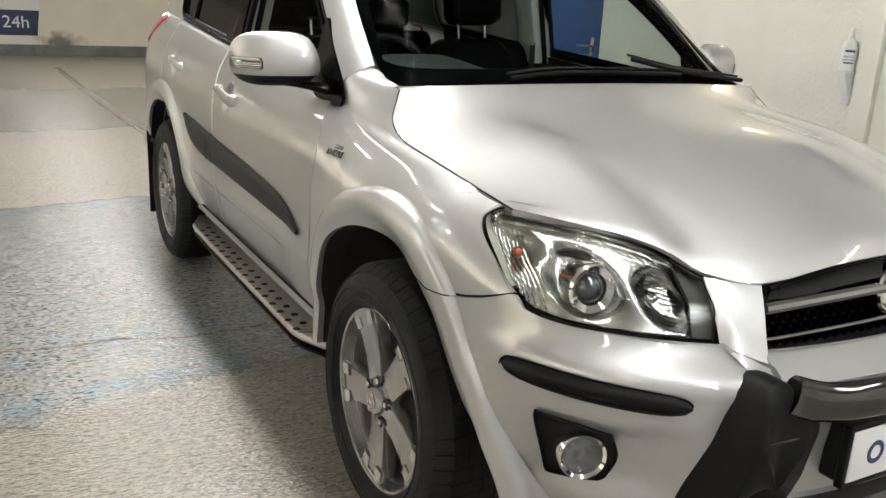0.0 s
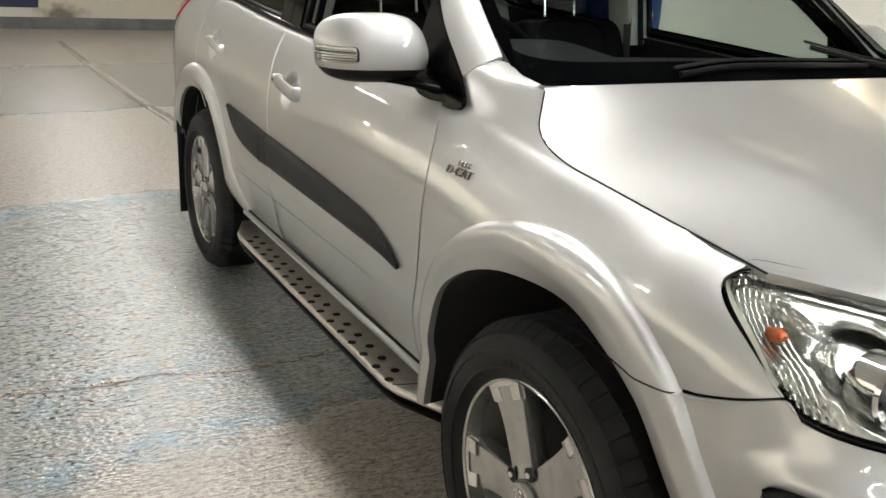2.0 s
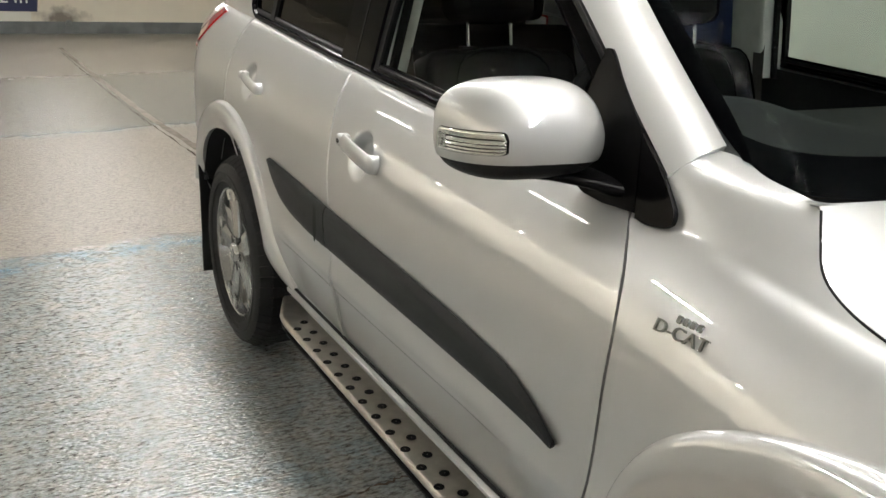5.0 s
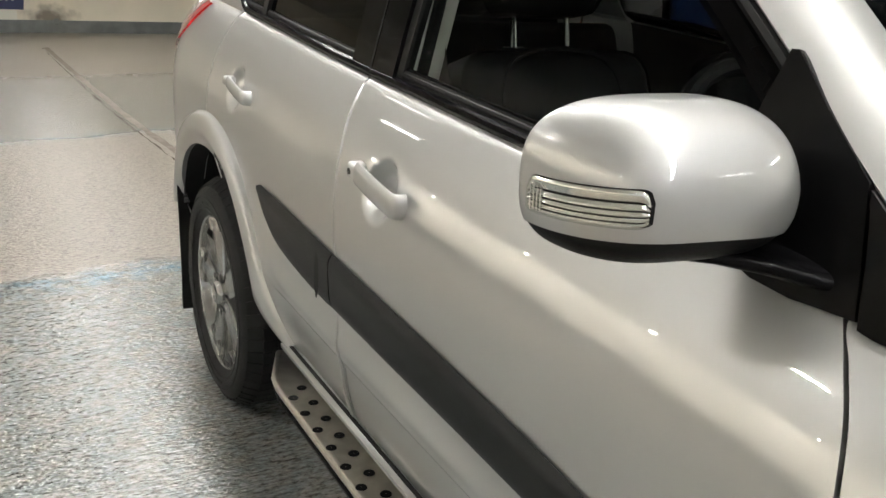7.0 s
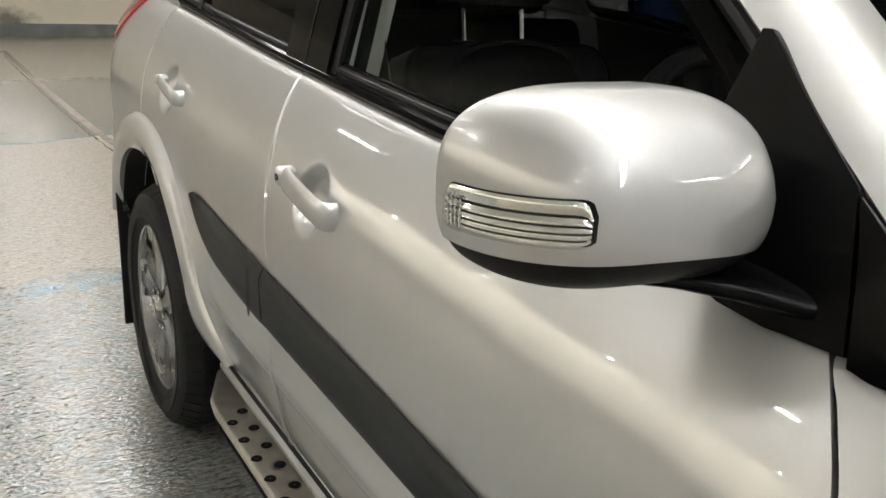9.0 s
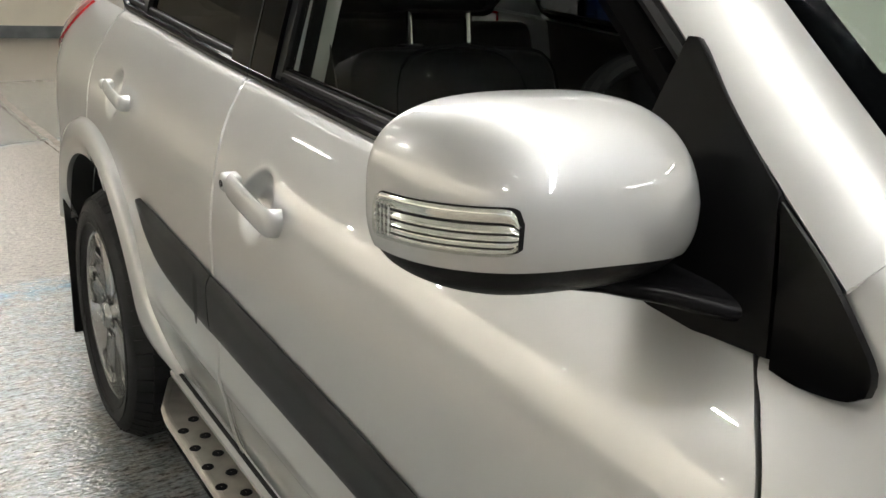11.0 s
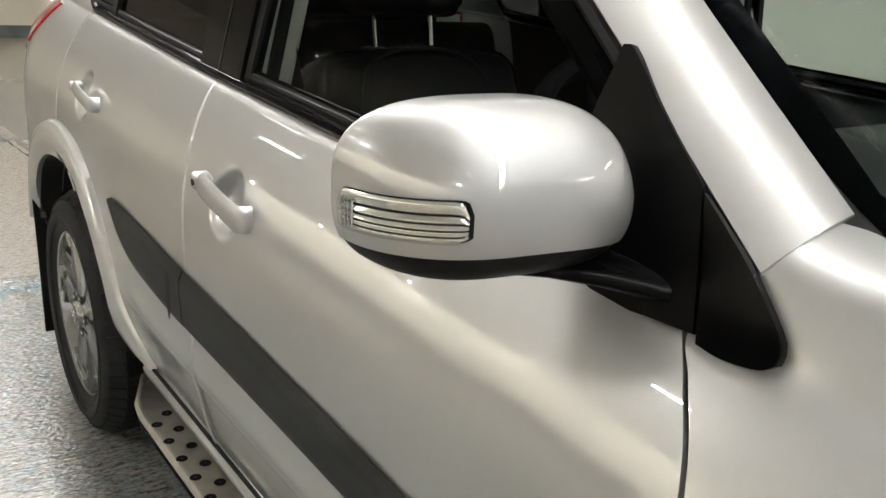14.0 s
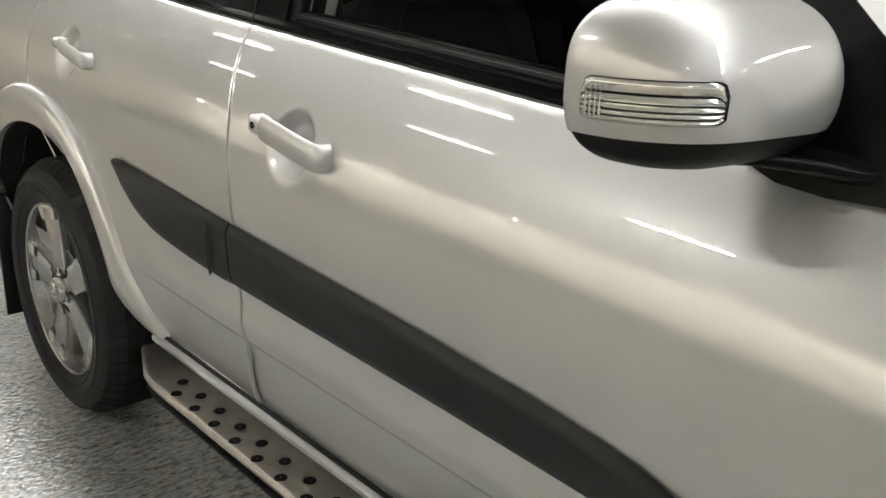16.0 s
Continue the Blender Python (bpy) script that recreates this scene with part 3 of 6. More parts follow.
def fluorescent(x, y, length=1.5, across=False, lit=TUBE):
    ob = thing("ceiling_light", "white single-tube ceiling light out of view, real or added fill", "ceiling light", (x, y, CEIL), "ceiling lights")
    a = (length / 2, 0) if across else (0, length / 2)
    s = (length, 0.16, 0.05) if across else (0.16, length, 0.05)
    make("body", *rounded(s, (x, y, CEIL - 0.026), 0.006, 1), LIGHT_BODY, ob)
    make("tube", *tube([(x - a[0], y - a[1], CEIL - 0.075), (x + a[0], y + a[1], CEIL - 0.075)], 0.016, 10, False, 2), lit, ob, "glowing tube")



def twin_light(x, y, length=1.5, lit=TUBE_BRIGHT):
    ob = thing("twin_light", "white twin-tube fluorescent light on the ceiling", "ceiling light", (x, y, CEIL), "twin ceiling lights")
    make("body", *rounded((0.22, length + 0.04, 0.05), (x, y, CEIL - 0.026), 0.006, 1), LIGHT_BODY, ob)
    for d in (-0.055, 0.055):
        make("tube", *tube([(x + d, y - length / 2, CEIL - 0.075), (x + d, y + length / 2, CEIL - 0.075)], 0.019, 10, False, 2), lit, ob, "glowing tube")


# added lights, never in view: they brighten the west wall for the doors' reflections
def fill_washer(x, y, length=1.5):
    ob = thing("fill_washer", "unseen strip light added to brighten the side wall", "ceiling light", (x, y, CEIL), "wall washers")
    make("body", *rounded((0.12, length + 0.04, 0.05), (x, y, CEIL - 0.026), 0.006, 1), LIGHT_BODY, ob)
    make("shield", *rounded((0.01, length + 0.04, 0.14), (x + 0.07, y, CEIL - 0.071), 0.003, 1), LIGHT_BODY, ob, "steel shield beside the tube")
    make("tube", *tube([(x, y - length / 2, CEIL - 0.07), (x, y + length / 2, CEIL - 0.07)], 0.016, 10, False, 2), TUBE_WASH_FILL, ob, "glowing tube")


for k in range(13):
    twin_light(-0.58, -6.2 + 1.56 * k, lit=TUBE_COOL if k < 4 else TUBE_BRIGHT)
for y in (-2.4, 2.85, 4.6):
    fluorescent(-1.85, y, 0.6)
for y in (3.45, 5.7):
    fluorescent(-2.75, y, 0.6)
# unseen row added along the west wall as fill
for y in (-7.0, -4.8, -2.6, -0.4, 1.8, 4.0, 6.2, 8.4, 10.6, 12.8):
    fill_washer(WALL_W + 0.75, y)
# two unseen lamps added to brighten the floor, doors and nose
for y in (-4.5, 2.25):
    fluorescent(-3.4, y, 0.6, lit=TUBE_FLOOR_FILL)
# unseen row added as fill for the east side and the end walls
for y in (-6.0, -2.6, 8.0, 12.0):
    fluorescent(1.6, y, 1.5, lit=TUBE_EAST_FILL)


# ---- the car: surfaces ----
# nose towards -y, front axle at y = 0, the camera's side at -x
Y0, POW = -0.2, 2.5


def lerp(x, *pairs):
    return np.interp(x, [p[0] for p in pairs], [p[1] for p in pairs])


def smooth(x, reach, *pairs):
    """lerp with its corners rounded over a reach on either side."""
    x = np.asarray(x, float)
    taps = np.linspace(-1, 1, 9)
    share = 1.2 - np.abs(taps)
    return sum(w * lerp(x + reach * k, *pairs) for k, w in zip(taps, share / share.sum()))


def soft(x, a, b):
    t = np.clip((x - a) / (b - a), 0, 1)
    return t * t * (3 - 2 * t)


def belt(y):
    """Height of the line along the foot of the windows and the edge of the bonnet."""
    door = 1.028 + 0.058 * y + 0.010 * soft(y, 1.8, 2.7)
    wing = 0.982 + 0.105 * (y + 0.02)
    k = soft(y, 0.15, 0.62)
    return door * k + wing * (1 - k)


def half(y, z):
    """Half width of the body's side at a place."""
    y, z = np.asarray(y, float), np.asarray(z, float)
    d = belt(y) - z
    top = smooth(y, 0.4, (-0.4, 0.742), (0.0, 0.757), (0.5, 0.772), (1.7, 0.766), (2.8, 0.745), (3.3, 0.73))
    reach = smooth(y, 0.08, (-0.4, 0.15), (-0.19, 0.152), (0.0, 0.25), (0.08, 0.27), (0.3, 0.29), (0.55, 0.30), (1.2, 0.33), (2.9, 0.36))
    swell = smooth(y, 0.3, (-0.4, 0.118), (0.1, 0.108), (0.6, 0.098), (1.2, 0.102), (2.2, 0.104), (2.9, 0.128), (3.3, 0.135))
    q = np.clip(d / reach, 0, 1)
    w = top + swell * (1 - (1 - q) ** 2.6)
    w = w - 0.056 * np.clip((0.585 - z) / 0.2, 0, 2) ** 1.4
    w = w + 0.007 * np.exp(-(((z - 0.60) / 0.03) ** 2)) * soft(y, 0.6, 0.8) * (1 - soft(y, 1.9, 2.08))
    w = w - 0.007 * np.clip(1 - np.maximum(d, 0) / 0.014, 0, 1) ** 2 * soft(y, 0.5, 0.62)
    up = np.clip(z - belt(y), 0, 1)
    w = np.where(d < 0, top - 0.21 * up - 0.12 * up**2 - 0.007 * soft(y, 0.5, 0.62), w)
    # the wing's top rolls over towards the bonnet's rear corner and the windscreen
    front = smooth(z, 0.016, (0.963, -0.2), (0.985, 0.0), (0.998, 0.115), (1.017, 0.198), (1.044, 0.253), (1.083, 0.286), (1.121, 0.32), (1.133, 0.40), (1.155, 0.494))
    rear = smooth(z, 0.03, (0.963, 0.15), (1.0, 0.32), (1.05, 0.45), (1.10, 0.515), (1.128, 0.535), (1.17, 0.565))
    share = np.clip((rear - y) / (rear - front), 0, 1) ** 1.35
    rise = 0.5 * ((z - 0.972) + np.sqrt((z - 0.972) ** 2 + 0.0002))
    w = w - 0.47 * rise * share * (y > -0.35)
    w = w - 0.10 * soft(y, 2.96, 3.10) * (1 - soft(z, 0.52, 0.74))
    return w - 0.14 * np.clip((y - 3.0) / 0.44, 0, 1) ** 2


def nose(z):
    """Length of the nose ahead of Y0, by height."""
    return smooth(z, 0.012, (0.22, 0.52), (0.30, 0.60), (0.40, 0.645), (0.56, 0.668), (0.66, 0.678), (0.69, 0.664), (0.72, 0.605), (0.76, 0.565), (0.80, 0.53), (0.85, 0.445), (0.90, 0.36), (0.95, 0.29))


def skin(u, z, out=0.0):
    """The body's side and nose: u runs back along the side from Y0, and to -1 at the middle of the nose."""
    u, z = np.broadcast_arrays(np.asarray(u, float), np.asarray(z, float))
    th = np.clip(-u, 0, 1) * np.pi / 2
    w, L = half(np.maximum(u, 0) + Y0, z), nose(z)
    x = -(w + out) * np.abs(np.cos(th)) ** (2 / POW)
    y = np.where(u > 0, Y0 + u, Y0 - (L + out) * np.abs(np.sin(th)) ** (2 / POW))
    return np.stack([x, y, z], -1)


def u_of(x, z):
    """The u at which the nose has this half width."""
    w = half(Y0, z)
    return -np.arccos(np.clip(abs(x) / w, 0, 1) ** (POW / 2)) * 2 / np.pi


def on_skin(p, out=0.0):
    return skin(p[..., 0], p[..., 1], out)


def uy(y):
    return y - Y0


def door_skin(p, cups):
    """A door's skin with a sharp low crease and dished cups behind the handles."""
    q = on_skin(p)
    y, z = q[..., 1], q[..., 2]
    fade = soft(y, 0.66, 0.90) * (1 - soft(y, 1.92, 2.06))
    q[..., 0] += fade * (0.0075 * (1 - soft(z, 0.560, 0.574)) + 0.003 * np.exp(-(((z - 0.585) / 0.016) ** 2)))
    for cy, cz in cups:
        e = ((y - cy) / 0.064) ** 2 + ((z - cz) / 0.064) ** 2
        q[..., 0] += 0.021 * (1 - soft(np.sqrt(e), 0.45, 1.0)) * (1 - 0.25 * np.clip((cz - z) / 0.05, -1, 1))
    return q


car = thing("car", "silver estate off-road car with alloy wheels, parked indoors", "car", BASE)


# the wheel openings' inner and outer lines, from the rear foot over the top to the front foot
ARCHES = {
    "front": ([(0.445, 0.34), (0.424, 0.44), (0.375, 0.64), (0.30, 0.725), (0.18, 0.778), (0.0, 0.797), (-0.13, 0.782), (-0.25, 0.730), (-0.325, 0.635), (-0.385, 0.54), (-0.435, 0.45), (-0.475, 0.36), (-0.50, 0.28)], [(0.478, 0.34), (0.468, 0.45), (0.430, 0.66), (0.345, 0.79), (0.21, 0.868), (0.03, 0.902), (-0.13, 0.890), (-0.245, 0.848), (-0.315, 0.795), (-0.347, 0.755), (-0.392, 0.685), (-0.447, 0.592), (-0.503, 0.475), (-0.545, 0.375), (-0.565, 0.28)]),
    "rear": ([(2.985, 0.52), (2.975, 0.56), (2.955, 0.60), (2.88, 0.715), (2.75, 0.785), (2.59, 0.808), (2.44, 0.785), (2.32, 0.725), (2.232, 0.60), (2.165, 0.48), (2.095, 0.415), (2.04, 0.386)], [(3.055, 0.55), (3.05, 0.59), (3.035, 0.64), (2.955, 0.78), (2.79, 0.875), (2.60, 0.906), (2.41, 0.872), (2.265, 0.78), (2.140, 0.62), (2.090, 0.53), (2.045, 0.45), (2.005, 0.408)]),
}
ARCH_MID = {k: (curve(a, 60) * 0.55 + curve(b, 60) * 0.45) for k, (a, b) in ARCHES.items()}


def inside(loop, y, z):
    hit = False
    for (y0, z0), (y1, z1) in zip(loop, np.roll(loop, -1, axis=0)):
        if (z0 > z) != (z1 > z) and y < (y1 - y0) * (z - z0) / (z1 - z0) + y0:
            hit = not hit
    return hit


def outside(p):
    return p[2] > 0.92 or not (inside(ARCH_MID["front"], p[1], max(p[2], 0.3)) or inside(ARCH_MID["rear"], p[1], max(p[2], 0.36)))


# lines where the panels part
GAP_F = [(0.535, 0.40), (0.527, 0.46), (0.505, 0.56), (0.487, 0.655), (0.480, 0.79), (0.484, 0.886), (0.506, 0.963), (0.538, 1.016), (0.572, 1.058)]
GAP_B = [(1.62, 0.40), (1.612, 0.45), (1.578, 0.56), (1.592, 0.673), (1.609, 0.782), (1.645, 0.96), (1.675, 1.042), (1.70, 1.122)]
GAP_C = [(2.06, 0.40), (2.12, 0.46), (2.30, 0.62), (2.48, 0.74), (2.61, 0.85), (2.632, 0.962), (2.642, 1.074), (2.64, 1.182)]
GAP_F[-1], GAP_B[-1], GAP_C[-1] = (0.572, float(belt(0.572))), (1.70, float(belt(1.70))), (2.64, float(belt(2.64)))
SLIT = 0.003


def shift(line, d):
    return [(uy(a + d), b) for a, b in line]


def belt_line(y0, y1, n=6, dz=0.0):
    return [(uy(y), float(belt(y)) + dz) for y in np.linspace(y0, y1, n)]


front_door = make("front_door", *sheet(door_skin(coons([(uy(0.535 + SLIT), 0.40), (uy(1.62 - SLIT), 0.40)], belt_line(0.572 + SLIT, 1.70 - SLIT), shift(GAP_F, SLIT), shift(GAP_B, -SLIT), 250, 190), [(1.452, 0.955)]), 0.014, True), PAINT, car, "silver painted door", mirror=True)
rear_door = make("rear_door", *sheet(door_skin(coons([(uy(1.62 + SLIT), 0.40), (uy(2.06 - SLIT), 0.40)], belt_line(1.70 + SLIT, 2.64 - SLIT), shift(GAP_B, SLIT), shift(GAP_C, -SLIT), 190, 170), [(2.395, 1.004)]), 0.014, True, outside), PAINT, car, "silver painted door", mirror=True)
quarter = make("rear_wing", *sheet(on_skin(coons([(uy(2.06 + SLIT), 0.40), (uy(3.42), 0.40)], belt_line(2.64 + SLIT, 3.30), shift(GAP_C, SLIT), [(uy(3.42), 0.40), (uy(3.44), 0.7), (uy(3.40), 0.95), (uy(3.30), float(belt(3.30)))], 60, 44)), 0.014, True, outside), PAINT, car, mirror=True)

# rounded door edges beside the gaps
for line, holder in ((shift(GAP_B, SLIT + 0.0015), rear_door), (shift(GAP_B, -SLIT - 0.0015), front_door), (shift(GAP_C[3:], SLIT + 0.0015), quarter)):
    edge_line = on_skin(curve(line, 40), -0.0009)
    make("door_edge", *tube(edge_line, 0.0021, 8, False, 40), PAINT, holder, mirror=True)

# front wing: from the bumper's gap up to the bonnet's edge
SEAM = 0.757
wing_top = [(uy(y), float(belt(y)) + 0.001) for y in (-0.2, 0.0)] + [(uy(y), z) for y, z in ((0.115, 0.999), (0.198, 1.0175), (0.253, 1.0435), (0.285, 1.081), (0.304, 1.109), (0.316, 1.1195), (0.318, 1.1205), (0.326, 1.1215), (0.40, 1.133), (0.47, 1.150), (0.494, 1.155))]
wing_back = shift(GAP_F[:-1], -SLIT) + [(uy(0.560), 1.048), (uy(0.563), 1.09), (uy(0.530), 1.122), (uy(0.494), 1.155)]
hl_out_u, hl_low_u = u_of(0.782, 0.92), u_of(0.790, 0.80)
wing = make("front_wing", *sheet(on_skin(coons([(hl_low_u, SEAM + 0.044), (-0.22, SEAM + 0.026), (-0.148, SEAM + 0.0105), (-0.10, SEAM + 0.002), (0.12, 0.70), (uy(0.30), 0.58), (uy(0.42), 0.46), (uy(0.535 - SLIT), 0.40)], [(u_of(0.744, 0.94), 0.943)] + wing_top, [(hl_low_u, SEAM + 0.044), (0.25 * (hl_low_u + hl_out_u) + 0.5 * u_of(0.790, 0.86) + 0.006, 0.86), (hl_out_u, 0.918), (u_of(0.744, 0.94), 0.943)], wing_back, 130, 100)), 0.014, True, outside), PAINT, car, mirror=True)

# bumper: round the nose, with the headlight above it
hl_low = [(hl_low_u + 0.01, 0.800), (u_of(0.777, 0.775), 0.772), (u_of(0.731, 0.76), 0.757), (u_of(0.602, 0.745), 0.744), (u_of(0.487, 0.737), 0.736), (u_of(0.475, 0.74), 0.738)]
bumper_top = [(-0.10, SEAM - 0.002), (-0.148, SEAM + 0.0065), (-0.22, SEAM + 0.022), (hl_low_u + 0.002, SEAM + 0.040), (hl_low_u - 0.014, 0.783)] + [(u, z - 0.0005) for u, z in hl_low[1:]] + [(u_of(0.458, 0.722), 0.720), (u_of(0.405, 0.70), 0.701)]


def bumper_skin(p):
    """The lower nose with its hollow round the fog lamp."""
    q = on_skin(p)
    hollow = np.exp(-(((q[..., 0] + 0.655) / 0.105) ** 4 + ((q[..., 2] - 0.49) / 0.085) ** 4))
    way = arr(-0.35, -0.93, 0)
    return q - way * (0.034 * hollow)[..., None]


bumper_grid = bumper_skin(coons([(-0.24, 0.28), (-0.34, 0.275), (u_of(0.6, 0.27), 0.27), (u_of(0.405, 0.27), 0.27)], bumper_top, [(-0.24, 0.28), (-0.20, 0.42), (-0.145, 0.60), (-0.10, SEAM - 0.002)], [(u_of(0.405, 0.27), 0.27), (u_of(0.405, 0.5), 0.5), (u_of(0.405, 0.70), 0.701)], 90, 70))
bumper = make("front_bumper", *sheet(bumper_grid, 0.014, True, outside), PAINT, car, "silver painted bumper", mirror=True)

# middle of the nose: the strip under the grille, and the post beside it
for z0, z1 in ((0.42, 0.722), (0.30, 0.34)):
    xs = np.linspace(-0.4045, 0.4045, 30)
    make("bumper_middle", *sheet(np.stack([np.stack([xs, Y0 - float(nose(z)) * (1 - (np.abs(xs) / float(half(Y0, z))) ** POW) ** (1 / POW), np.full(30, z)], -1) for z in np.linspace(z0, z1, 8)]), 0.014, True), PAINT, car, "silver middle of the bumper")


# ---- wheel arch flares ----
def body_half(y, z):
    """Half width of body or nose at a place along the car."""
    if y >= Y0:
        return float(half(y, z))
    return float(half(Y0, z)) * (1 - min((Y0 - y) / float(nose(z)), 0.999) ** POW) ** (1 / POW)


def flare(key):
    """A raised band round the wheel opening, with a turned-in lip."""
    inner, outer = (curve(c, 72) for c in ARCHES[key])
    rows = []
    for k, (i, o) in enumerate(zip(inner, outer)):
        s = k / 71
        lift = 0.5 + 0.5 * (1 - abs(2 * s - 1) ** 4)
        w0 = body_half(o[0], max(o[1], (0.40 if o[0] > 1.5 else 0.5) if o[0] > Y0 else 0.30))
        w1 = max(w0 + 0.022 * lift, float(lerp(o[0], (-0.57, 0.800), (-0.50, 0.838), (-0.42, 0.865), (-0.30, 0.887), (1.99, 0.80), (2.06, 0.845), (2.15, 0.883), (2.3, 0.892))))
        row = []
        for t, h in ((-0.04, -0.002), (0.0, 0.02), (0.03, 0.30), (0.06, 0.50), (0.11, 0.66), (0.20, 0.80), (0.32, 0.91), (0.44, 0.98), (0.52, 1.0), (0.58, 0.98), (0.66, 0.90), (0.84, 0.70), (1.0, 0.50), (1.0, -1.0), (1.0, -3.5)):
            y, z = o[0] + (i[0] - o[0]) * t, o[1] + (i[1] - o[1]) * t
            row.append((-(w0 + 0.001 + (w1 - w0) * h) if h >= 0 else -(w1 + 0.025 * h if h < -0.01 else w0 - 0.002), y, z))
        rows.append(row)
    return np.array(rows)


for key, holder in (("front", wing), ("rear", quarter)):
    band = flare(key)
    make("arch_flare", *sheet(band[:, :-1], 0, True), PAINT, holder, "raised silver wheel arch", 40, mirror=True)
    make("arch_liner", *sheet(band[:, -2:], 0, True), DARK_VOID, holder, "black arch liner", 40, mirror=True)

band = flare("front")
seam = []
for col in range(2, 13):
    line = band[40:, col]
    k = int(np.argmax(line[:, 2] < SEAM))
    f = (line[k - 1, 2] - SEAM) / (line[k - 1, 2] - line[k, 2])
    seam.append(tuple(line[k - 1] * (1 - f) + line[k] * f - (0.0002, 0, 0)))
make("flare_seam", *tube(seam, 0.0017, 6, False, 30), DARK_VOID, wing, "dark seam", mirror=True)

# wheel wells, floor pan and inner sides, all dark
for yc in (0.0, 2.57):
    rows = []
    for s in np.linspace(0, 1, 24):
        a, b = curve(ARCHES["front" if yc == 0 else "rear"][0], 24)[round(s * 23)]
        rows.append([(x, a * 1.0, b + 0.012) for x in (-0.80, -0.70, -0.50)])
    make("wheel_well", *sheet(np.array(rows), 0), DARK_VOID, car, mirror=True)
make("underbody", *join(rounded((1.36, 1.55, 0.10), (0, 1.285, 0.30), 0.03), rounded((0.98, 0.9, 0.1), (0, 0.0, 0.30), 0.03), rounded((0.98, 1.3, 0.1), (0, 2.75, 0.34), 0.03)), DARK_VOID, car, "black underbody")
make("sill", *sheet(np.array([[(-0.828 - o, y, z) for y in np.linspace(0.50, 2.07, 20)] for o, z in ((-0.03, 0.402), (-0.006, 0.396), (0.003, 0.388), (0.002, 0.378), (-0.008, 0.368), (-0.05, 0.340), (-0.11, 0.315))]), 0), PAINT, car, "silver sill below the doors", mirror=True)

make("sill_gap", *tube([(-0.822, y, 0.4035) for y in (0.52, 1.0, 1.5, 2.05)], 0.0045, 8, False, 8), DARK_VOID, car, "dark gap above the sill", mirror=True)


# ---- bonnet, pillars, roof, glass ----
shut_yz = [(-0.2, 0.963), (0.0, 0.985), (0.115, 0.998), (0.198, 1.017), (0.253, 1.044), (0.286, 1.083), (0.306, 1.111)]
SHUT = [(-0.738, -0.372, 0.944)] + [(-float(half(y, z)) + 0.003, y, z + 0.003) for y, z in shut_yz] + [(-0.695, 0.314, 1.120)]
mir = lambda pts: [(-x, y, z) for x, y, z in pts]
nose_edge = [(-0.738, -0.372, 0.944), (-0.66, -0.448, 0.931), (-0.56, -0.542, 0.912), (-0.51, -0.596, 0.892), (-0.455, -0.655, 0.857), (-0.364, -0.722, 0.848), (-0.2, -0.755, 0.879), (0, -0.770, 0.893)]
screen_foot = [(-0.695, 0.314, 1.120), (-0.55, 0.262, 1.128), (-0.3, 0.205, 1.138), (0, 0.185, 1.142)]
hood = coons(nose_edge + mir(nose_edge)[-2::-1], screen_foot + mir(screen_foot)[-2::-1], SHUT, mir(SHUT), 81, 50)
# the shut line's upturn at its rear stays near the edge
flank = curve(SHUT, 50)
bend = flank - (flank[0] + (flank[-1] - flank[0]) * np.linspace(0, 1, 50)[:, None])
hood[..., 1:] -= bend[:, None, 1:] * (1 - np.abs(np.linspace(-1, 1, 81)) ** 2.4)[None, :, None]
uu, vv = np.linspace(-1, 1, 81)[None, :], np.linspace(0, 1, 50)[:, None]
crease = 0.34 + 0.50 * vv
fall = (np.abs(uu) - crease) / (1 - crease)
fall = 0.5 * (fall + np.sqrt(fall**2 + 0.006)) / 1.0015
hood[..., 2] += 0.058 * np.sin(np.pi * vv**0.6) ** 0.8 * (1 - 0.75 * soft(vv, 0.4, 0.95)) * (1 - fall) + 0.010 * (1 - uu**2) * np.sin(np.pi * vv)
make("bonnet", *sheet(hood, 0.014), PAINT, car, "silver painted bonnet")
gap_line = [tuple(p) for p in np.array(SHUT[:-1]) + (-0.0012, 0.0, -0.0022)]
make("bonnet_gap", *tube(gap_line, 0.0020, 8, True, 60), DARK_VOID, car, "dark gap along the bonnet", mirror=True)
# a near-black copy of the bonnet paints the shade beneath it
make("under_bonnet_shade", *sheet(hood * (0.97, 1, 1) - (0, 0, 0.05), 0), DARK_VOID, car, "dark space below the bonnet")

PILLAR_OUT = [(-0.760, 0.512, 1.118), (-0.742, 0.66, 1.238), (-0.712, 0.83, 1.362), (-0.672, 1.02, 1.48), (-0.630, 1.25, 1.575)]
PILLAR_IN = [(-0.672, 0.49, 1.163), (-0.652, 0.66, 1.298), (-0.626, 0.83, 1.432), (-0.594, 1.02, 1.565), (-0.570, 1.16, 1.622)]
bulge = lambda g, d: g + normals(g) * (np.sin(np.pi * np.linspace(0, 1, g.shape[1]))[None, :, None] ** 0.8) * d
pil = bulge(coons([PILLAR_OUT[0], (-0.712, 0.497, 1.147), PILLAR_IN[0]], [PILLAR_OUT[-1], (-0.60, 1.2, 1.608), PILLAR_IN[-1]], PILLAR_OUT, PILLAR_IN, 10, 24), 0.005)
make("windscreen_pillar", *sheet(pil, 0.012), PAINT, car, "silver windscreen pillar", mirror=True)
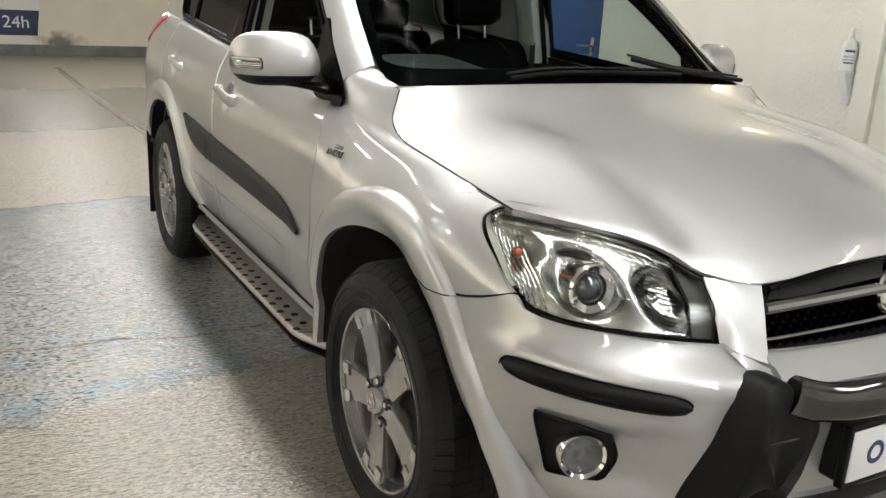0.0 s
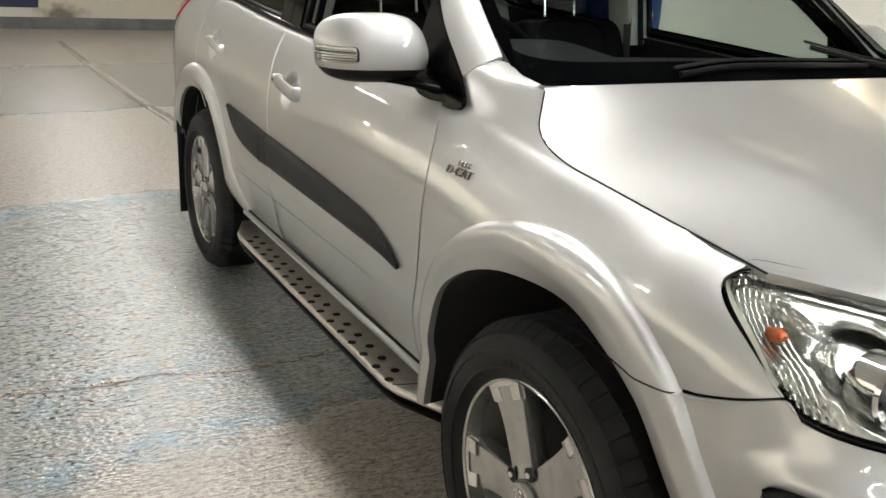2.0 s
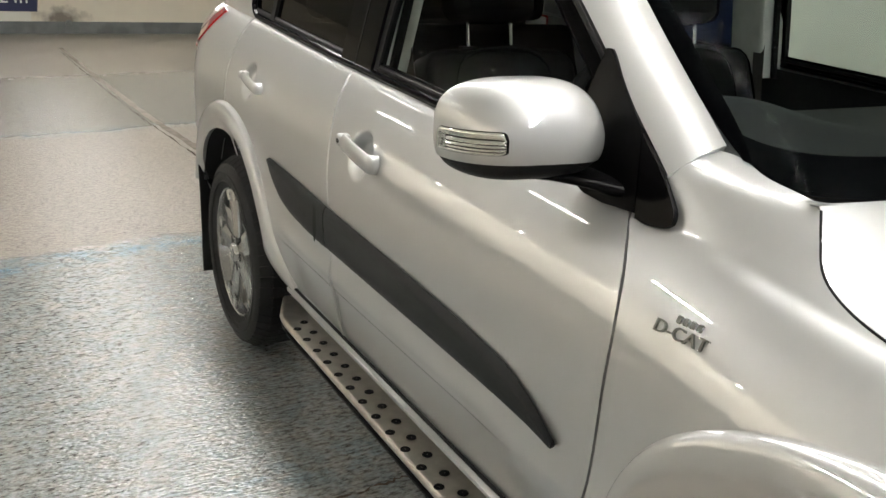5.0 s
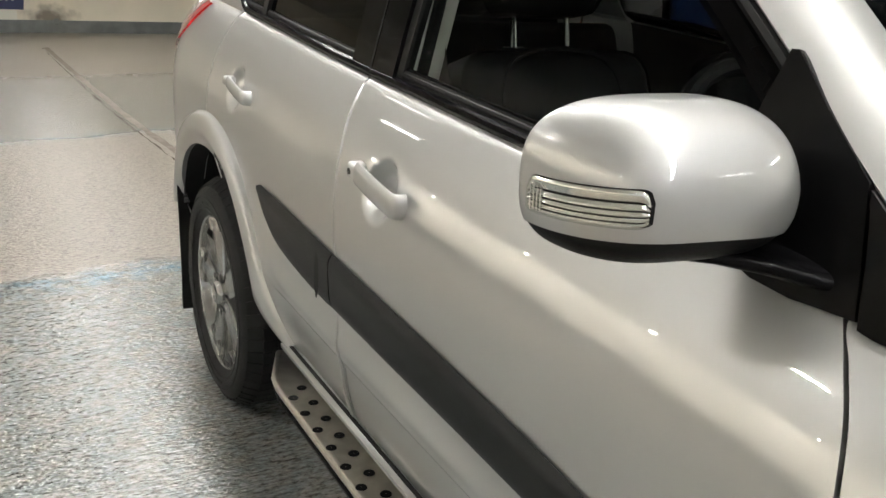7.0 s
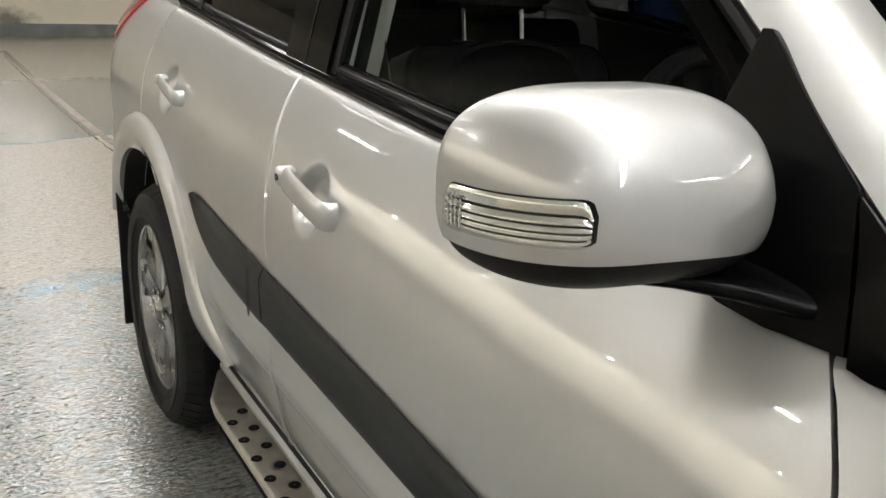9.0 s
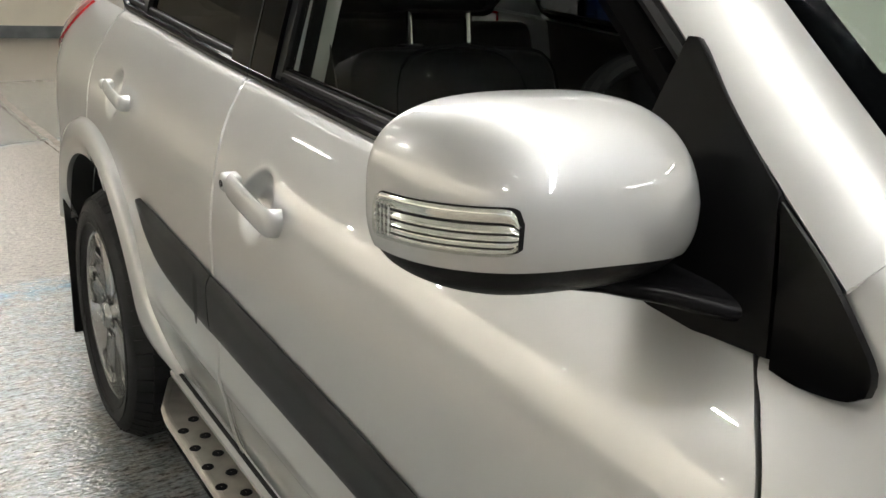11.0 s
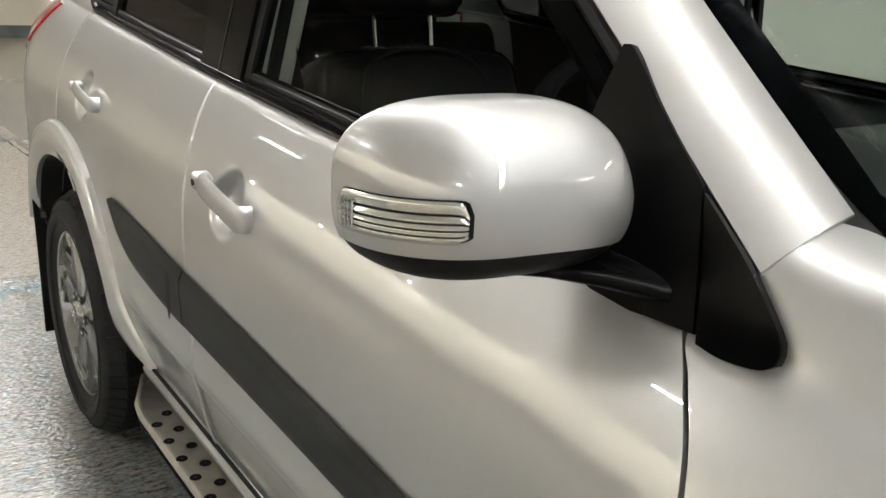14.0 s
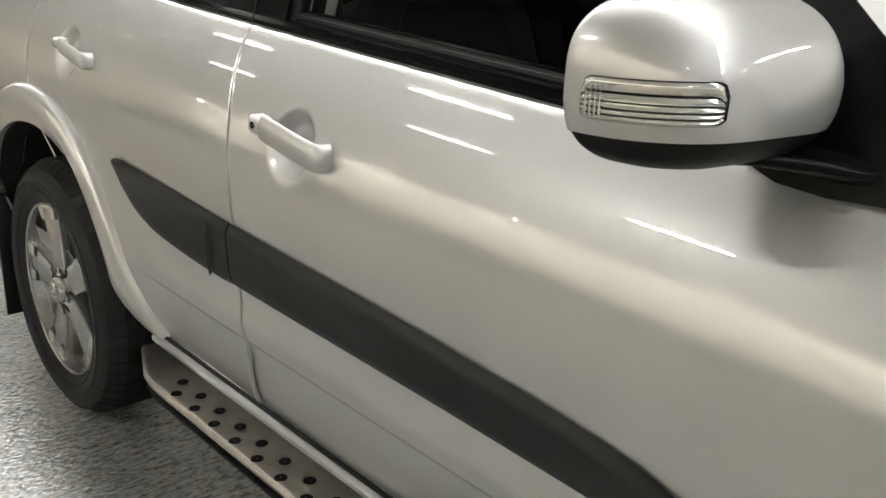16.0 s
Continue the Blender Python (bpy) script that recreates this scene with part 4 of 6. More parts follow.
# windscreen with a black edge
foot = [(-0.672, 0.49, 1.160), (-0.676, 0.40, 1.126), (-0.60, 0.30, 1.126), (-0.3, 0.225, 1.136), (0, 0.205, 1.140)]
foot = foot + mir(foot)[-2::-1]
head = [PILLAR_IN[-1], (-0.3, 1.10, 1.645), (0, 1.08, 1.652), (0.3, 1.10, 1.645), mir(PILLAR_IN)[-1]]
ws = coons(foot, head, PILLAR_IN, mir(PILLAR_IN), 91, 60)
for k in range(60):
    ws[1:-1, 1:-1] = (ws[:-2, 1:-1] + ws[2:, 1:-1] + ws[1:-1, :-2] + ws[1:-1, 2:]) / 4
make("windscreen", *sheet(ws - normals(ws) * 0.006, 0), SCREEN, car, "clear curved windscreen").visible_shadow = False


def piece_of(g, u0, u1, v0, v1, n, m):
    """A part of a grid, by its share across and up."""
    M, N = g.shape[:2]
    v = np.linspace(v0, v1, m) * (M - 1)
    rows = np.stack([g[np.minimum(np.floor(a).astype(int), M - 2)] * (1 - (a - min(math.floor(a), M - 2))) + g[min(math.floor(a), M - 2) + 1] * (a - min(math.floor(a), M - 2)) for a in v])
    u = np.linspace(u0, u1, n) * (N - 1)
    i = np.minimum(np.floor(u).astype(int), N - 2)
    f = (u - i)[None, :, None]
    return rows[:, i] * (1 - f) + rows[:, i + 1] * f


rim = ws - normals(ws) * 0.009
CERAMIC = material("black_glass_edge", (0.003, 0.003, 0.0035), rough=0.9, spec=0.0)
make("windscreen_seal", *join(sheet(piece_of(rim, 0, 0.042, 0, 1, 4, 40), 0), sheet(piece_of(rim, 0.958, 1, 0, 1, 4, 40), 0), sheet(piece_of(rim, 0.042, 0.958, 0, 0.075, 50, 5), 0), sheet(piece_of(rim, 0.042, 0.958, 0.93, 1, 50, 4), 0)), CERAMIC, car, "black glass edge")

roof_edge = [PILLAR_OUT[-1], (-0.600, 1.6, 1.63), (-0.59, 2.3, 1.645), (-0.58, 3.0, 1.60), (-0.57, 3.2, 1.56)]
roof = coons(head, [roof_edge[-1], (0, 3.28, 1.60), mir(roof_edge)[-1]], [PILLAR_IN[-1]] + roof_edge[1:], mir([PILLAR_IN[-1]] + roof_edge[1:]), 30, 24)
roof[..., 2] += 0.02 * np.sin(np.pi * np.linspace(0, 1, 30))[None, :] * np.sin(np.pi * np.linspace(0, 1, 24))[:, None]
make("roof", *sheet(roof, 0.02), PAINT, car, "silver roof")
make("roof_lining", *sheet(roof - (0, 0, 0.05), 0), HEADLINER, car)
tail = coons([(-0.66, 3.40, 0.42), (0, 3.55, 0.42), (0.66, 3.40, 0.42)], [(-0.57, 3.2, 1.555), (0, 3.28, 1.595), (0.57, 3.2, 1.555)], [(-0.66, 3.40, 0.42), (-0.68, 3.42, 0.8), (-0.64, 3.34, 1.15), (-0.57, 3.2, 1.555)], [(0.66, 3.40, 0.42), (0.68, 3.42, 0.8), (0.64, 3.34, 1.15), (0.57, 3.2, 1.555)], 24, 24)
make("tailgate", *sheet(tail, 0.02, keep=lambda p: not (1.16 < p[2] < 1.5 and abs(p[0]) < 0.5)), PAINT, car, "silver tailgate")
make("rear_window", *sheet(tail[14:-1, 2:-2] - (0, 0.01, 0), 0), PRIVACY, car)


def side(y, z, out=0.0):
    """A place on the windows' side."""
    return np.array((-(float(half(y, z)) + out), y, z))


def side_sheet(bottom, top, left, right, n, m, out, fold=0.0):
    g = coons(bottom, top, left, right, n, m)
    return sheet(np.stack([-(half(g[..., 0], g[..., 1]) + out), g[..., 0], g[..., 1]], -1), fold, True)


B = lambda y, d=0.0: (y, float(belt(y)) + d)
# upper frame of the doors: pillars behind the glass, roof rail
make("door_frame", *side_sheet([B(1.60, 0.004), B(1.80, 0.004)], [(1.57, 1.57), (1.77, 1.57)], [B(1.60, 0.004), (1.57, 1.57)], [B(1.80, 0.004), (1.77, 1.57)], 6, 14, 0.004, 0.03), GLOSS_BLACK, front_door, "black pillar trim", mirror=True)
make("pillar_gap", *side_sheet([B(1.699, 0.004), B(1.703, 0.004)], [(1.669, 1.57), (1.673, 1.57)], [B(1.699, 0.004), (1.669, 1.57)], [B(1.703, 0.004), (1.673, 1.57)], 3, 10, 0.0055), DARK_VOID, front_door, mirror=True)
make("rear_side_panel", *side_sheet([B(2.655, 0.0), B(3.30, 0.0)], [(2.62, 1.58), (3.16, 1.57)], [B(2.655, 0.0), (2.69, 1.24), (2.71, 1.33), (2.62, 1.58)], [B(3.30, 0.0), (3.16, 1.57)], 16, 16, 0.003, 0.02), PAINT, quarter, mirror=True)
make("roof_rail", *side_sheet([(0.98, 1.475), (1.3, 1.525), (2.0, 1.54), (2.7, 1.52), (3.16, 1.49)], [(1.22, 1.565), (1.4, 1.60), (2.0, 1.63), (2.7, 1.61), (3.16, 1.58)], [(0.98, 1.475), (1.22, 1.565)], [(3.16, 1.49), (3.16, 1.58)], 30, 6, 0.004, 0.02), PAINT, car, mirror=True)
# glass
make("front_window", *side_sheet([B(0.66, 0.012), B(1.61, 0.012)], [(1.0, 1.47), (1.58, 1.53)], [B(0.66, 0.012), (0.74, 1.27), (1.0, 1.47)], [B(1.61, 0.012), (1.58, 1.53)], 20, 12, -0.012), WINDOW, front_door, "clear side window", mirror=True)
make("rear_side_window", *side_sheet([B(1.79, 0.012), B(2.68, 0.012)], [(1.76, 1.53), (2.60, 1.53)], [B(1.79, 0.012), (1.76, 1.53)], [B(2.68, 0.012), (2.70, 1.33), (2.60, 1.53)], 20, 12, -0.012), PRIVACY, rear_door, "dark tinted side window", mirror=True)
make("window_bar", *side_sheet([B(2.44, 0.006), B(2.475, 0.006)], [(2.40, 1.53), (2.435, 1.53)], [B(2.44, 0.006), (2.40, 1.53)], [B(2.475, 0.006), (2.435, 1.53)], 4, 10, 0.0, 0.015), SEAL, rear_door, mirror=True)


def strip(y0, y1, z_off, radius, out, name, mat, holder, label=""):
    pts = [tuple(side(y, float(belt(y)) + z_off, out)) for y in np.linspace(y0, y1, 10)]
    make(name, *tube(pts, radius, 8, True, 40), mat, holder, label, mirror=True)


make("window_ledge", *side_sheet([B(0.62, -0.004), B(1.0, -0.004), B(1.695, -0.004)], [B(0.66, 0.036), B(1.0, 0.036), B(1.62, 0.036)], [B(0.62, -0.004), B(0.66, 0.036)], [B(1.695, -0.004), B(1.62, 0.036)], 30, 4, -0.0075), DARK_VOID, front_door, mirror=True)
make("window_ledge", *side_sheet([B(1.705, -0.004), B(2.2, -0.004), B(2.635, -0.004)], [B(1.79, 0.036), B(2.2, 0.036), B(2.66, 0.036)], [B(1.705, -0.004), B(1.79, 0.036)], [B(2.635, -0.004), B(2.66, 0.036)], 30, 4, -0.0075), DARK_VOID, rear_door, mirror=True)
strip(0.615, 1.697, 0.009, 0.0105, -0.004, "window_strip", GLOSS_BLACK, front_door, "black strip along the window's foot")
strip(0.66, 1.62, 0.026, 0.0065, -0.010, "glass_seal", SEAL, front_door)
strip(0.66, 1.62, 0.037, 0.004, -0.013, "glass_seal", GLOSS_BLACK, front_door)
strip(1.703, 2.63, 0.009, 0.0105, -0.004, "window_strip", GLOSS_BLACK, rear_door, "black strip along the window's foot")
strip(1.80, 2.66, 0.026, 0.0065, -0.010, "glass_seal", SEAL, rear_door)
make("window_strip", *tube([tuple(side(2.63, float(belt(2.63)) + 0.009, -0.004)), tuple(side(2.668, float(belt(2.668)) + 0.024, -0.003)), tuple(side(2.695, 1.25, -0.003)), tuple(side(2.71, 1.33, -0.003)), tuple(side(2.69, 1.42, -0.003))], 0.010, 8), GLOSS_BLACK, rear_door, mirror=True)
make("frame_edge", *tube([tuple(np.array(p) + (0.008, 0.012, -0.008)) for p in PILLAR_OUT], 0.010, 8), SEAL, car, "black seal along the pillar", mirror=True)
make("frame_bar", *tube([tuple(np.array(p) + (0.020, 0.045, -0.022)) for p in PILLAR_OUT], 0.022, 10), GLOSS_BLACK, front_door, "black window frame", mirror=True)
make("frame_post", *side_sheet([B(1.575, 0.012), B(1.61, 0.012)], [(1.545, 1.53), (1.58, 1.53)], [B(1.575, 0.012), (1.545, 1.53)], [B(1.61, 0.012), (1.58, 1.53)], 4, 10, -0.004, 0.02), SEAL, front_door, mirror=True)


# ---- mouldings, handles, running board ----
def moulding(bottom, top, left, right, holder, label):
    g = coons(bottom, top, left, right, 44, 12)
    v = np.linspace(0, 1, 12)[:, None]
    lift = 0.004 + 0.011 * np.clip(np.sin(np.pi * v) * 1.6, 0, 1) ** 0.6 * np.ones((1, 44))
    p = np.stack([-(half(g[..., 0], g[..., 1]) + lift), g[..., 0], g[..., 1]], -1)
    make("moulding", *sheet(p, 0.012, True), GREY_PLASTIC, holder, label, mirror=True)


moulding([(0.578, 0.648), (0.75, 0.654), (1.055, 0.663), (1.4, 0.669), (1.596, 0.672)], [(0.574, 0.656), (0.615, 0.682), (0.675, 0.711), (0.79, 0.738), (1.1, 0.762), (1.614, 0.787)], [(0.578, 0.648), (0.574, 0.656)], [(1.596, 0.672), (1.614, 0.787)], front_door, "tapering dark grey door moulding")
moulding([(1.602, 0.673), (1.66, 0.671), (1.82, 0.678), (1.962, 0.695), (2.05, 0.735), (2.110, 0.798)], [(1.619, 0.787), (1.85, 0.800), (2.105, 0.812)], [(1.602, 0.673), (1.619, 0.787)], [(2.110, 0.798), (2.105, 0.812)], rear_door, "tapering dark grey door moulding")
# a flat dark patch paints the notch's shade; the moulding itself is whole
scoop = [side(1.672 + 0.013 * math.cos(a) * (1 + 0.0), 0.725 + 0.052 * math.sin(a), 0.0165) for a in np.linspace(0, 2 * np.pi, 20, endpoint=False)]
make("notch_shade", [*scoop], [tuple(range(20))[::-1]], SEAL, rear_door, "dark patch drawn as the shade of the moulding's notch", mirror=True)


def handle(y0, z0, holder, k=1.0):
    """A pull handle over a round dished cup."""
    w = float(half(y0 + 0.1, z0))
    line = lambda o, d: (-(w + o * 0.92), y0 + 0.022 + d * 0.82 * k, z0 - 0.011 + 0.14 * d)
    spine = [line(0.002, 0.0), line(0.020, 0.003), line(0.027, 0.016), line(0.029, 0.05), line(0.030, 0.10), line(0.030, 0.15), line(0.029, 0.182)]
    grip = make("handle", *tube(spine, 0.0090 * k, 20, True, 40, flat=2.5), PAINT, holder, "silver pull handle", mirror=True)
    block = rounded((0.034, 0.031 * k, 0.031 * k), (-(w + 0.0205), y0 + 0.022 + 0.166 * k, z0 - 0.011 + 0.14 * 0.2), 0.009, 3, Matrix.Rotation(0.16, 4, "X"))
    make("handle_end", *block, PAINT, holder, mirror=True)
    if y0 < 2:
        make("key_lock", *lathe([(-0.0008, 0.001), (-0.0008, 0.0062), (0.004, 0.0066)], 16, "x", (-(w + 0.0375), y0 + 0.185, z0 - 0.011 + 0.14 * 0.2)), SEAL, holder, "black door lock", mirror=True)
    return grip


handle(1.325, 0.966, front_door)
handle(2.228, 1.012, rear_door, 0.82)

# running board: plate with two staggered rows of raised rubber studs, rounded outer lip
STEP_Z = 0.305
out_line = [(-0.79, 0.475), (-0.85, 0.605), (-0.862, 0.66), (-0.866, 2.00), (-0.858, 2.06), (-0.80, 2.20)]
rows = []
for t, dz in ((0.0, -0.018), (0.0, -0.011), (0.01, -0.003), (0.03, 0.0), (0.2, 0.0), (0.6, -0.001), (1.0, -0.002), (1.0, -0.03)):
    line = curve(out_line, 60, False)
    rows.append([(x * (1 - t) + (-0.745) * t, y, STEP_Z + dz) for x, y in line])
board_plate = make("running_board", *sheet(np.array(rows), 0), SATIN, car, "brushed metal running board with dark studs", mirror=True)
make("board_edge", *tube([(x + 0.010, y, STEP_Z - 0.011) for x, y in out_line], 0.0125, 10, False, 60), SATIN, board_plate, "rounded metal edge", mirror=True)
STUD = lathe([(0.0, 0.0128), (0.0012, 0.0122), (0.0012, 0.001)], 16, "z")
for row, x in enumerate((-0.848, -0.811)):
    for k in range(16):
        y = 1.923 - 0.0843 * k + (0.042 if row else 0.0)
        v = [np.add(p, (x, y, STEP_Z + 0.0005)) for p in STUD[0]]
        make("stud", v, STUD[1], BLACK_PLASTIC, board_plate[0])
make("board_seam", *tube([(-0.853, 0.628, STEP_Z + 0.0005), (-0.80, 0.612, STEP_Z), (-0.748, 0.60, STEP_Z - 0.001)], 0.0014, 6, True, 10), DARK_VOID, board_plate, "dark seam of the end piece", mirror=True)
make("board_skirt", *tube([(x + 0.022, y, STEP_Z - 0.037) for x, y in out_line], 0.020, 10, False, 60), GLOSS_BLACK, board_plate, "black lower edge", mirror=True)
for y in (0.8, 1.35, 1.9):
    make("board_bracket", *rounded((0.2, 0.04, 0.03), (-0.72, y, 0.275), 0.006, 1), DARK_VOID, board_plate, mirror=True)
make("mud_flap", *rounded((0.24, 0.012, 0.47), (-0.765, 2.985, 0.375), 0.005, 2, shape=lambda v: Vector((v.x, v.y + 0.03 * (v.z * 2) ** 2, v.z))), BLACK_PLASTIC, car, "black rubber mud flap", mirror=True)


# ---- wheels ----
BRIGHT_ALLOY = material("machined_alloy", (0.80, 0.79, 0.76), rough=0.22, metal=0.9)
DARK_ALLOY = material("darker_alloy", (0.42, 0.41, 0.385), rough=0.32, metal=0.85)
IRON = material("cast_iron", (0.012, 0.0115, 0.011), rough=0.5, metal=0.7)
def wheel(yc, x, turn, first=None):
    W = new("wheel")
    W.parent = car
    W.matrix_parent_inverse = Matrix.Translation(-BASE)
    tagged(W, "alloy wheel with a road tyre")
    O = (x, yc, 0.358)

    def put(name, mesh, mat, label=""):
        v, f = mesh
        return make(name, np.asarray(v, float), f, mat, W, label)

    prof = [(0.02, 0.24), (-0.005, 0.243), (-0.012, 0.254), (-0.020, 0.272), (-0.024, 0.288), (-0.023, 0.304), (-0.015, 0.320), (-0.002, 0.333), (0.014, 0.343), (0.032, 0.349), (0.06, 0.353), (0.11, 0.353), (0.16, 0.352), (0.18, 0.348), (0.20, 0.335), (0.205, 0.30), (0.19, 0.25)]
    put("tyre", lathe(prof, 72, "x", O), RUBBER)
    blocks = []
    for k in range(56):
        a = 2 * np.pi * k / 56
        R = Matrix.Translation(O) @ Matrix.Rotation(a, 4, "X")
        for xx, rr, s, tilt in ((0.012, 0.3400, (0.044, 0.0350, 0.009), 0.52), (0.047, 0.3525, (0.038, 0.0376, 0.007), 0.0), (0.09, 0.3525, (0.039, 0.0376, 0.007), 0.0), (0.133, 0.3525, (0.038, 0.0376, 0.007), 0.0), (0.178, 0.3470, (0.042, 0.0374, 0.008), -0.31)):
            M = R @ Matrix.Translation((xx, 0, rr)) @ Matrix.Rotation(-tilt, 4, "Y") @ Matrix.Rotation(0.10, 4, "Z")
            h = [Vector((sx * s[0] / 2, sy * s[1] / 2, sz * s[2] / 2)) for sx in (-1, 1) for sy in (-1, 1) for sz in (-1, 1)]
            blocks.append(([tuple(M @ p) for p in h], [(0, 1, 3, 2), (4, 6, 7, 5), (0, 4, 5, 1), (2, 3, 7, 6), (1, 5, 7, 3)]))
    tread = put("tread", join(*blocks), RUBBER, "blocks of the tyre's tread")
    tagged(tread, kind="stuff")
    put("sidewall_rib", join(lathe([(-0.0225, 0.297), (-0.0262, 0.299), (-0.0225, 0.301)], 64, "x", O), lathe([(-0.018, 0.262), (-0.021, 0.264), (-0.019, 0.267)], 64, "x", O)), RUBBER)
    marks = []
    for k, turn_by in enumerate((0.0, 0.085, 0.16, 0.235, 0.325, 0.40, 0.475, 0.56, 0.63)):
        for base in (-0.3, 2.9):
            a = base + turn_by
            marks.append(([tuple(Matrix.Translation(O) @ Matrix.Rotation(a, 4, "X") @ Vector((-0.0215 - 0.0022 * dx, y, 0.281 + z))) for dx in (0, 1) for y, z in ((-0.009, -0.006), (0.009, -0.006), (0.008, 0.007), (-0.008, 0.007))], [(4, 5, 6, 7), (0, 1, 5, 4), (1, 2, 6, 5), (2, 3, 7, 6), (3, 0, 4, 7)]))
    tagged(put("sidewall_marking", join(*marks), RUBBER, "raised plain marks on the sidewall"), kind="stuff")
    put("rim", lathe([(0.02, 0.245), (-0.002, 0.2435), (-0.006, 0.239), (-0.003, 0.2335), (0.012, 0.231), (0.03, 0.226)], 72, "x", O), ALLOY, "bright rim edge")
    put("rim_barrel", lathe([(0.03, 0.226), (0.09, 0.213), (0.15, 0.21)], 72, "x", O), DARK_ALLOY)
    put("brake_disc", lathe([(0.10, 0.002), (0.10, 0.155), (0.12, 0.155)], 40, "x", O), IRON, "dull brake disc")
    put("well_back", lathe([(0.14, 0.002), (0.14, 0.21)], 40, "x", O), DARK_VOID)
    for k in range(5):
        a = turn + 2 * np.pi * k / 5
        # a spoke: narrow waist near the hub, spreading to the rim, slightly dished
        rs = np.linspace(0.045, 0.236, 14)
        g = []
        for r in rs:
            t = (r - 0.045) / 0.191
            wid = 0.040 + 0.018 * t**2
            face = 0.005 + 0.004 * math.sin(np.pi * t) - 0.002 * t**4
            row = []
            for q, dx in ((-1.0, 0.040), (-1.0, 0.008), (-0.93, 0.0), (-0.5, -0.0015), (0, -0.002), (0.5, -0.0015), (0.93, 0.0), (1.0, 0.008), (1.0, 0.040)):
                p = Vector((face + dx, q * wid, r))
                row.append(tuple(Matrix.Translation(O) @ (Matrix.Rotation(a, 4, "X") @ p)))
            g.append(row)
        sp = put("spoke", sheet(np.array(g), 0), ALLOY)
        # bright tongue at the rim end of the spoke
        tips = []
        for q0, q1, r0, r1 in ((-1, -0.42, 0.192, 0.222), (0.42, 1, 0.192, 0.222), (-1, 1, 0.222, 0.2345)):
            rows = []
            for r in np.linspace(r0, r1, 4):
                s = (r - 0.045) / 0.191
                face = 0.005 + 0.004 * math.sin(np.pi * s) - 0.002 * s**4
                w = 0.052 + 0.006 * (r - 0.192) / 0.0425
                row = []
                for q, dx in ((q0, 0.006), (q0, -0.004), (q1, -0.004), (q1, 0.006)):
                    row.append(tuple(Matrix.Translation(O) @ (Matrix.Rotation(a, 4, "X") @ Vector((face + dx, q * w, r)))))
                rows.append(row)
            tips.append(sheet(np.array(rows), 0.003))
        make("spoke_tip", *join(*tips), BRIGHT_ALLOY, sp, "bright machined tip")
        b = a + np.pi / 5
        n = (O[0] + 0.008, O[1] - math.sin(b) * 0.056, O[2] + math.cos(b) * 0.056)
        put("wheel_nut", lathe([(-0.014, 0.001), (-0.014, 0.007), (-0.006, 0.0085), (0.02, 0.0085)], 6, "x", n), CHROME)
        # dark disc painted as the shade in the nut's hole
        put("nut_hole_shade", lathe([(-0.009, 0.0155), (-0.0088, 0.001)], 16, "x", n), DARK_VOID)
    put("hub", lathe([(0.05, 0.064), (0.012, 0.064), (0.004, 0.060), (0.000, 0.036)], 40, "x", O), ALLOY)
    cap = put("hub_cap", lathe([(0.012, 0.040), (-0.008, 0.038), (-0.015, 0.033), (-0.017, 0.018), (-0.017, 0.001)], 32, "x", O), ALLOY, "round hub cap")
    make("emblem", *join(lathe([(-0.0175, 0.023), (-0.0185, 0.021), (-0.0175, 0.019)], 28, "x", O), lathe([(-0.0175, 0.010), (-0.0185, 0.009), (-0.0175, 0.0075)], 20, "x", (O[0], O[1], O[2] + 0.004))), CHROME, cap, "plain raised ring")
    return W


wheel(0.0, -0.862, radians(-29))
wheel(2.56, -0.862, radians(-13))
for yc in (0.0, 2.56):
    W = new("wheel")
    W.parent = car
    W.matrix_parent_inverse = Matrix.Translation(-BASE)
    make("tyre", *lathe([(0.69, 0.24), (0.67, 0.31), (0.69, 0.35), (0.75, 0.358), (0.84, 0.358), (0.89, 0.34), (0.893, 0.30), (0.875, 0.245)], 64, "x", (0, yc, 0.358)), RUBBER, W)
    make("rim", *lathe([(0.875, 0.244), (0.86, 0.23), (0.84, 0.22), (0.85, 0.05), (0.86, 0.001)], 48, "x", (0, yc, 0.358)), ALLOY, W)


# ---- door mirrors ----
def pod(eta, om, grow=0.0):
    """The mirror's shell: a rounded block, its outer end swept back."""
    sp = lambda v, e: np.sign(v) * np.abs(v) ** e
    ce, se, co, so = np.cos(eta), np.sin(eta), np.cos(om), np.sin(om)
    x = -(0.123 + grow) * sp(ce, 0.60) * sp(co, 0.53 + 0.10 * soft(co, -0.7, 0.7))
    y = -(0.088 + grow) * sp(ce, 0.62) * sp(so, 0.85)
    z = (np.where(se < 0, 0.084, 0.077) + grow) * sp(se, 0.66)
    end = np.clip(-x / 0.122, -1, 1)
    up = np.clip(z / 0.077, 0, 1)
    x = x - 0.024 * np.clip(-end, 0, 1) ** 2 * up**0.8 + 0.005 * np.clip(-end, 0, 1) ** 2 * np.clip(-z / 0.04, 0, 1)
    y = y * np.where(y < 0, 1 - 0.26 * up**1.3, 1.0)
    y = y * np.where(y > 0, 0.35, 1.0) + 0.026 * end + 0.014 * end * np.abs(end)
    z = z * (1 - np.where(z > 0, 0.05, 0.02) * np.clip(end, 0, 1) ** 2) - 0.003 * end
    return np.stack([x - 0.899, y + 0.722, z + 1.163], -1)


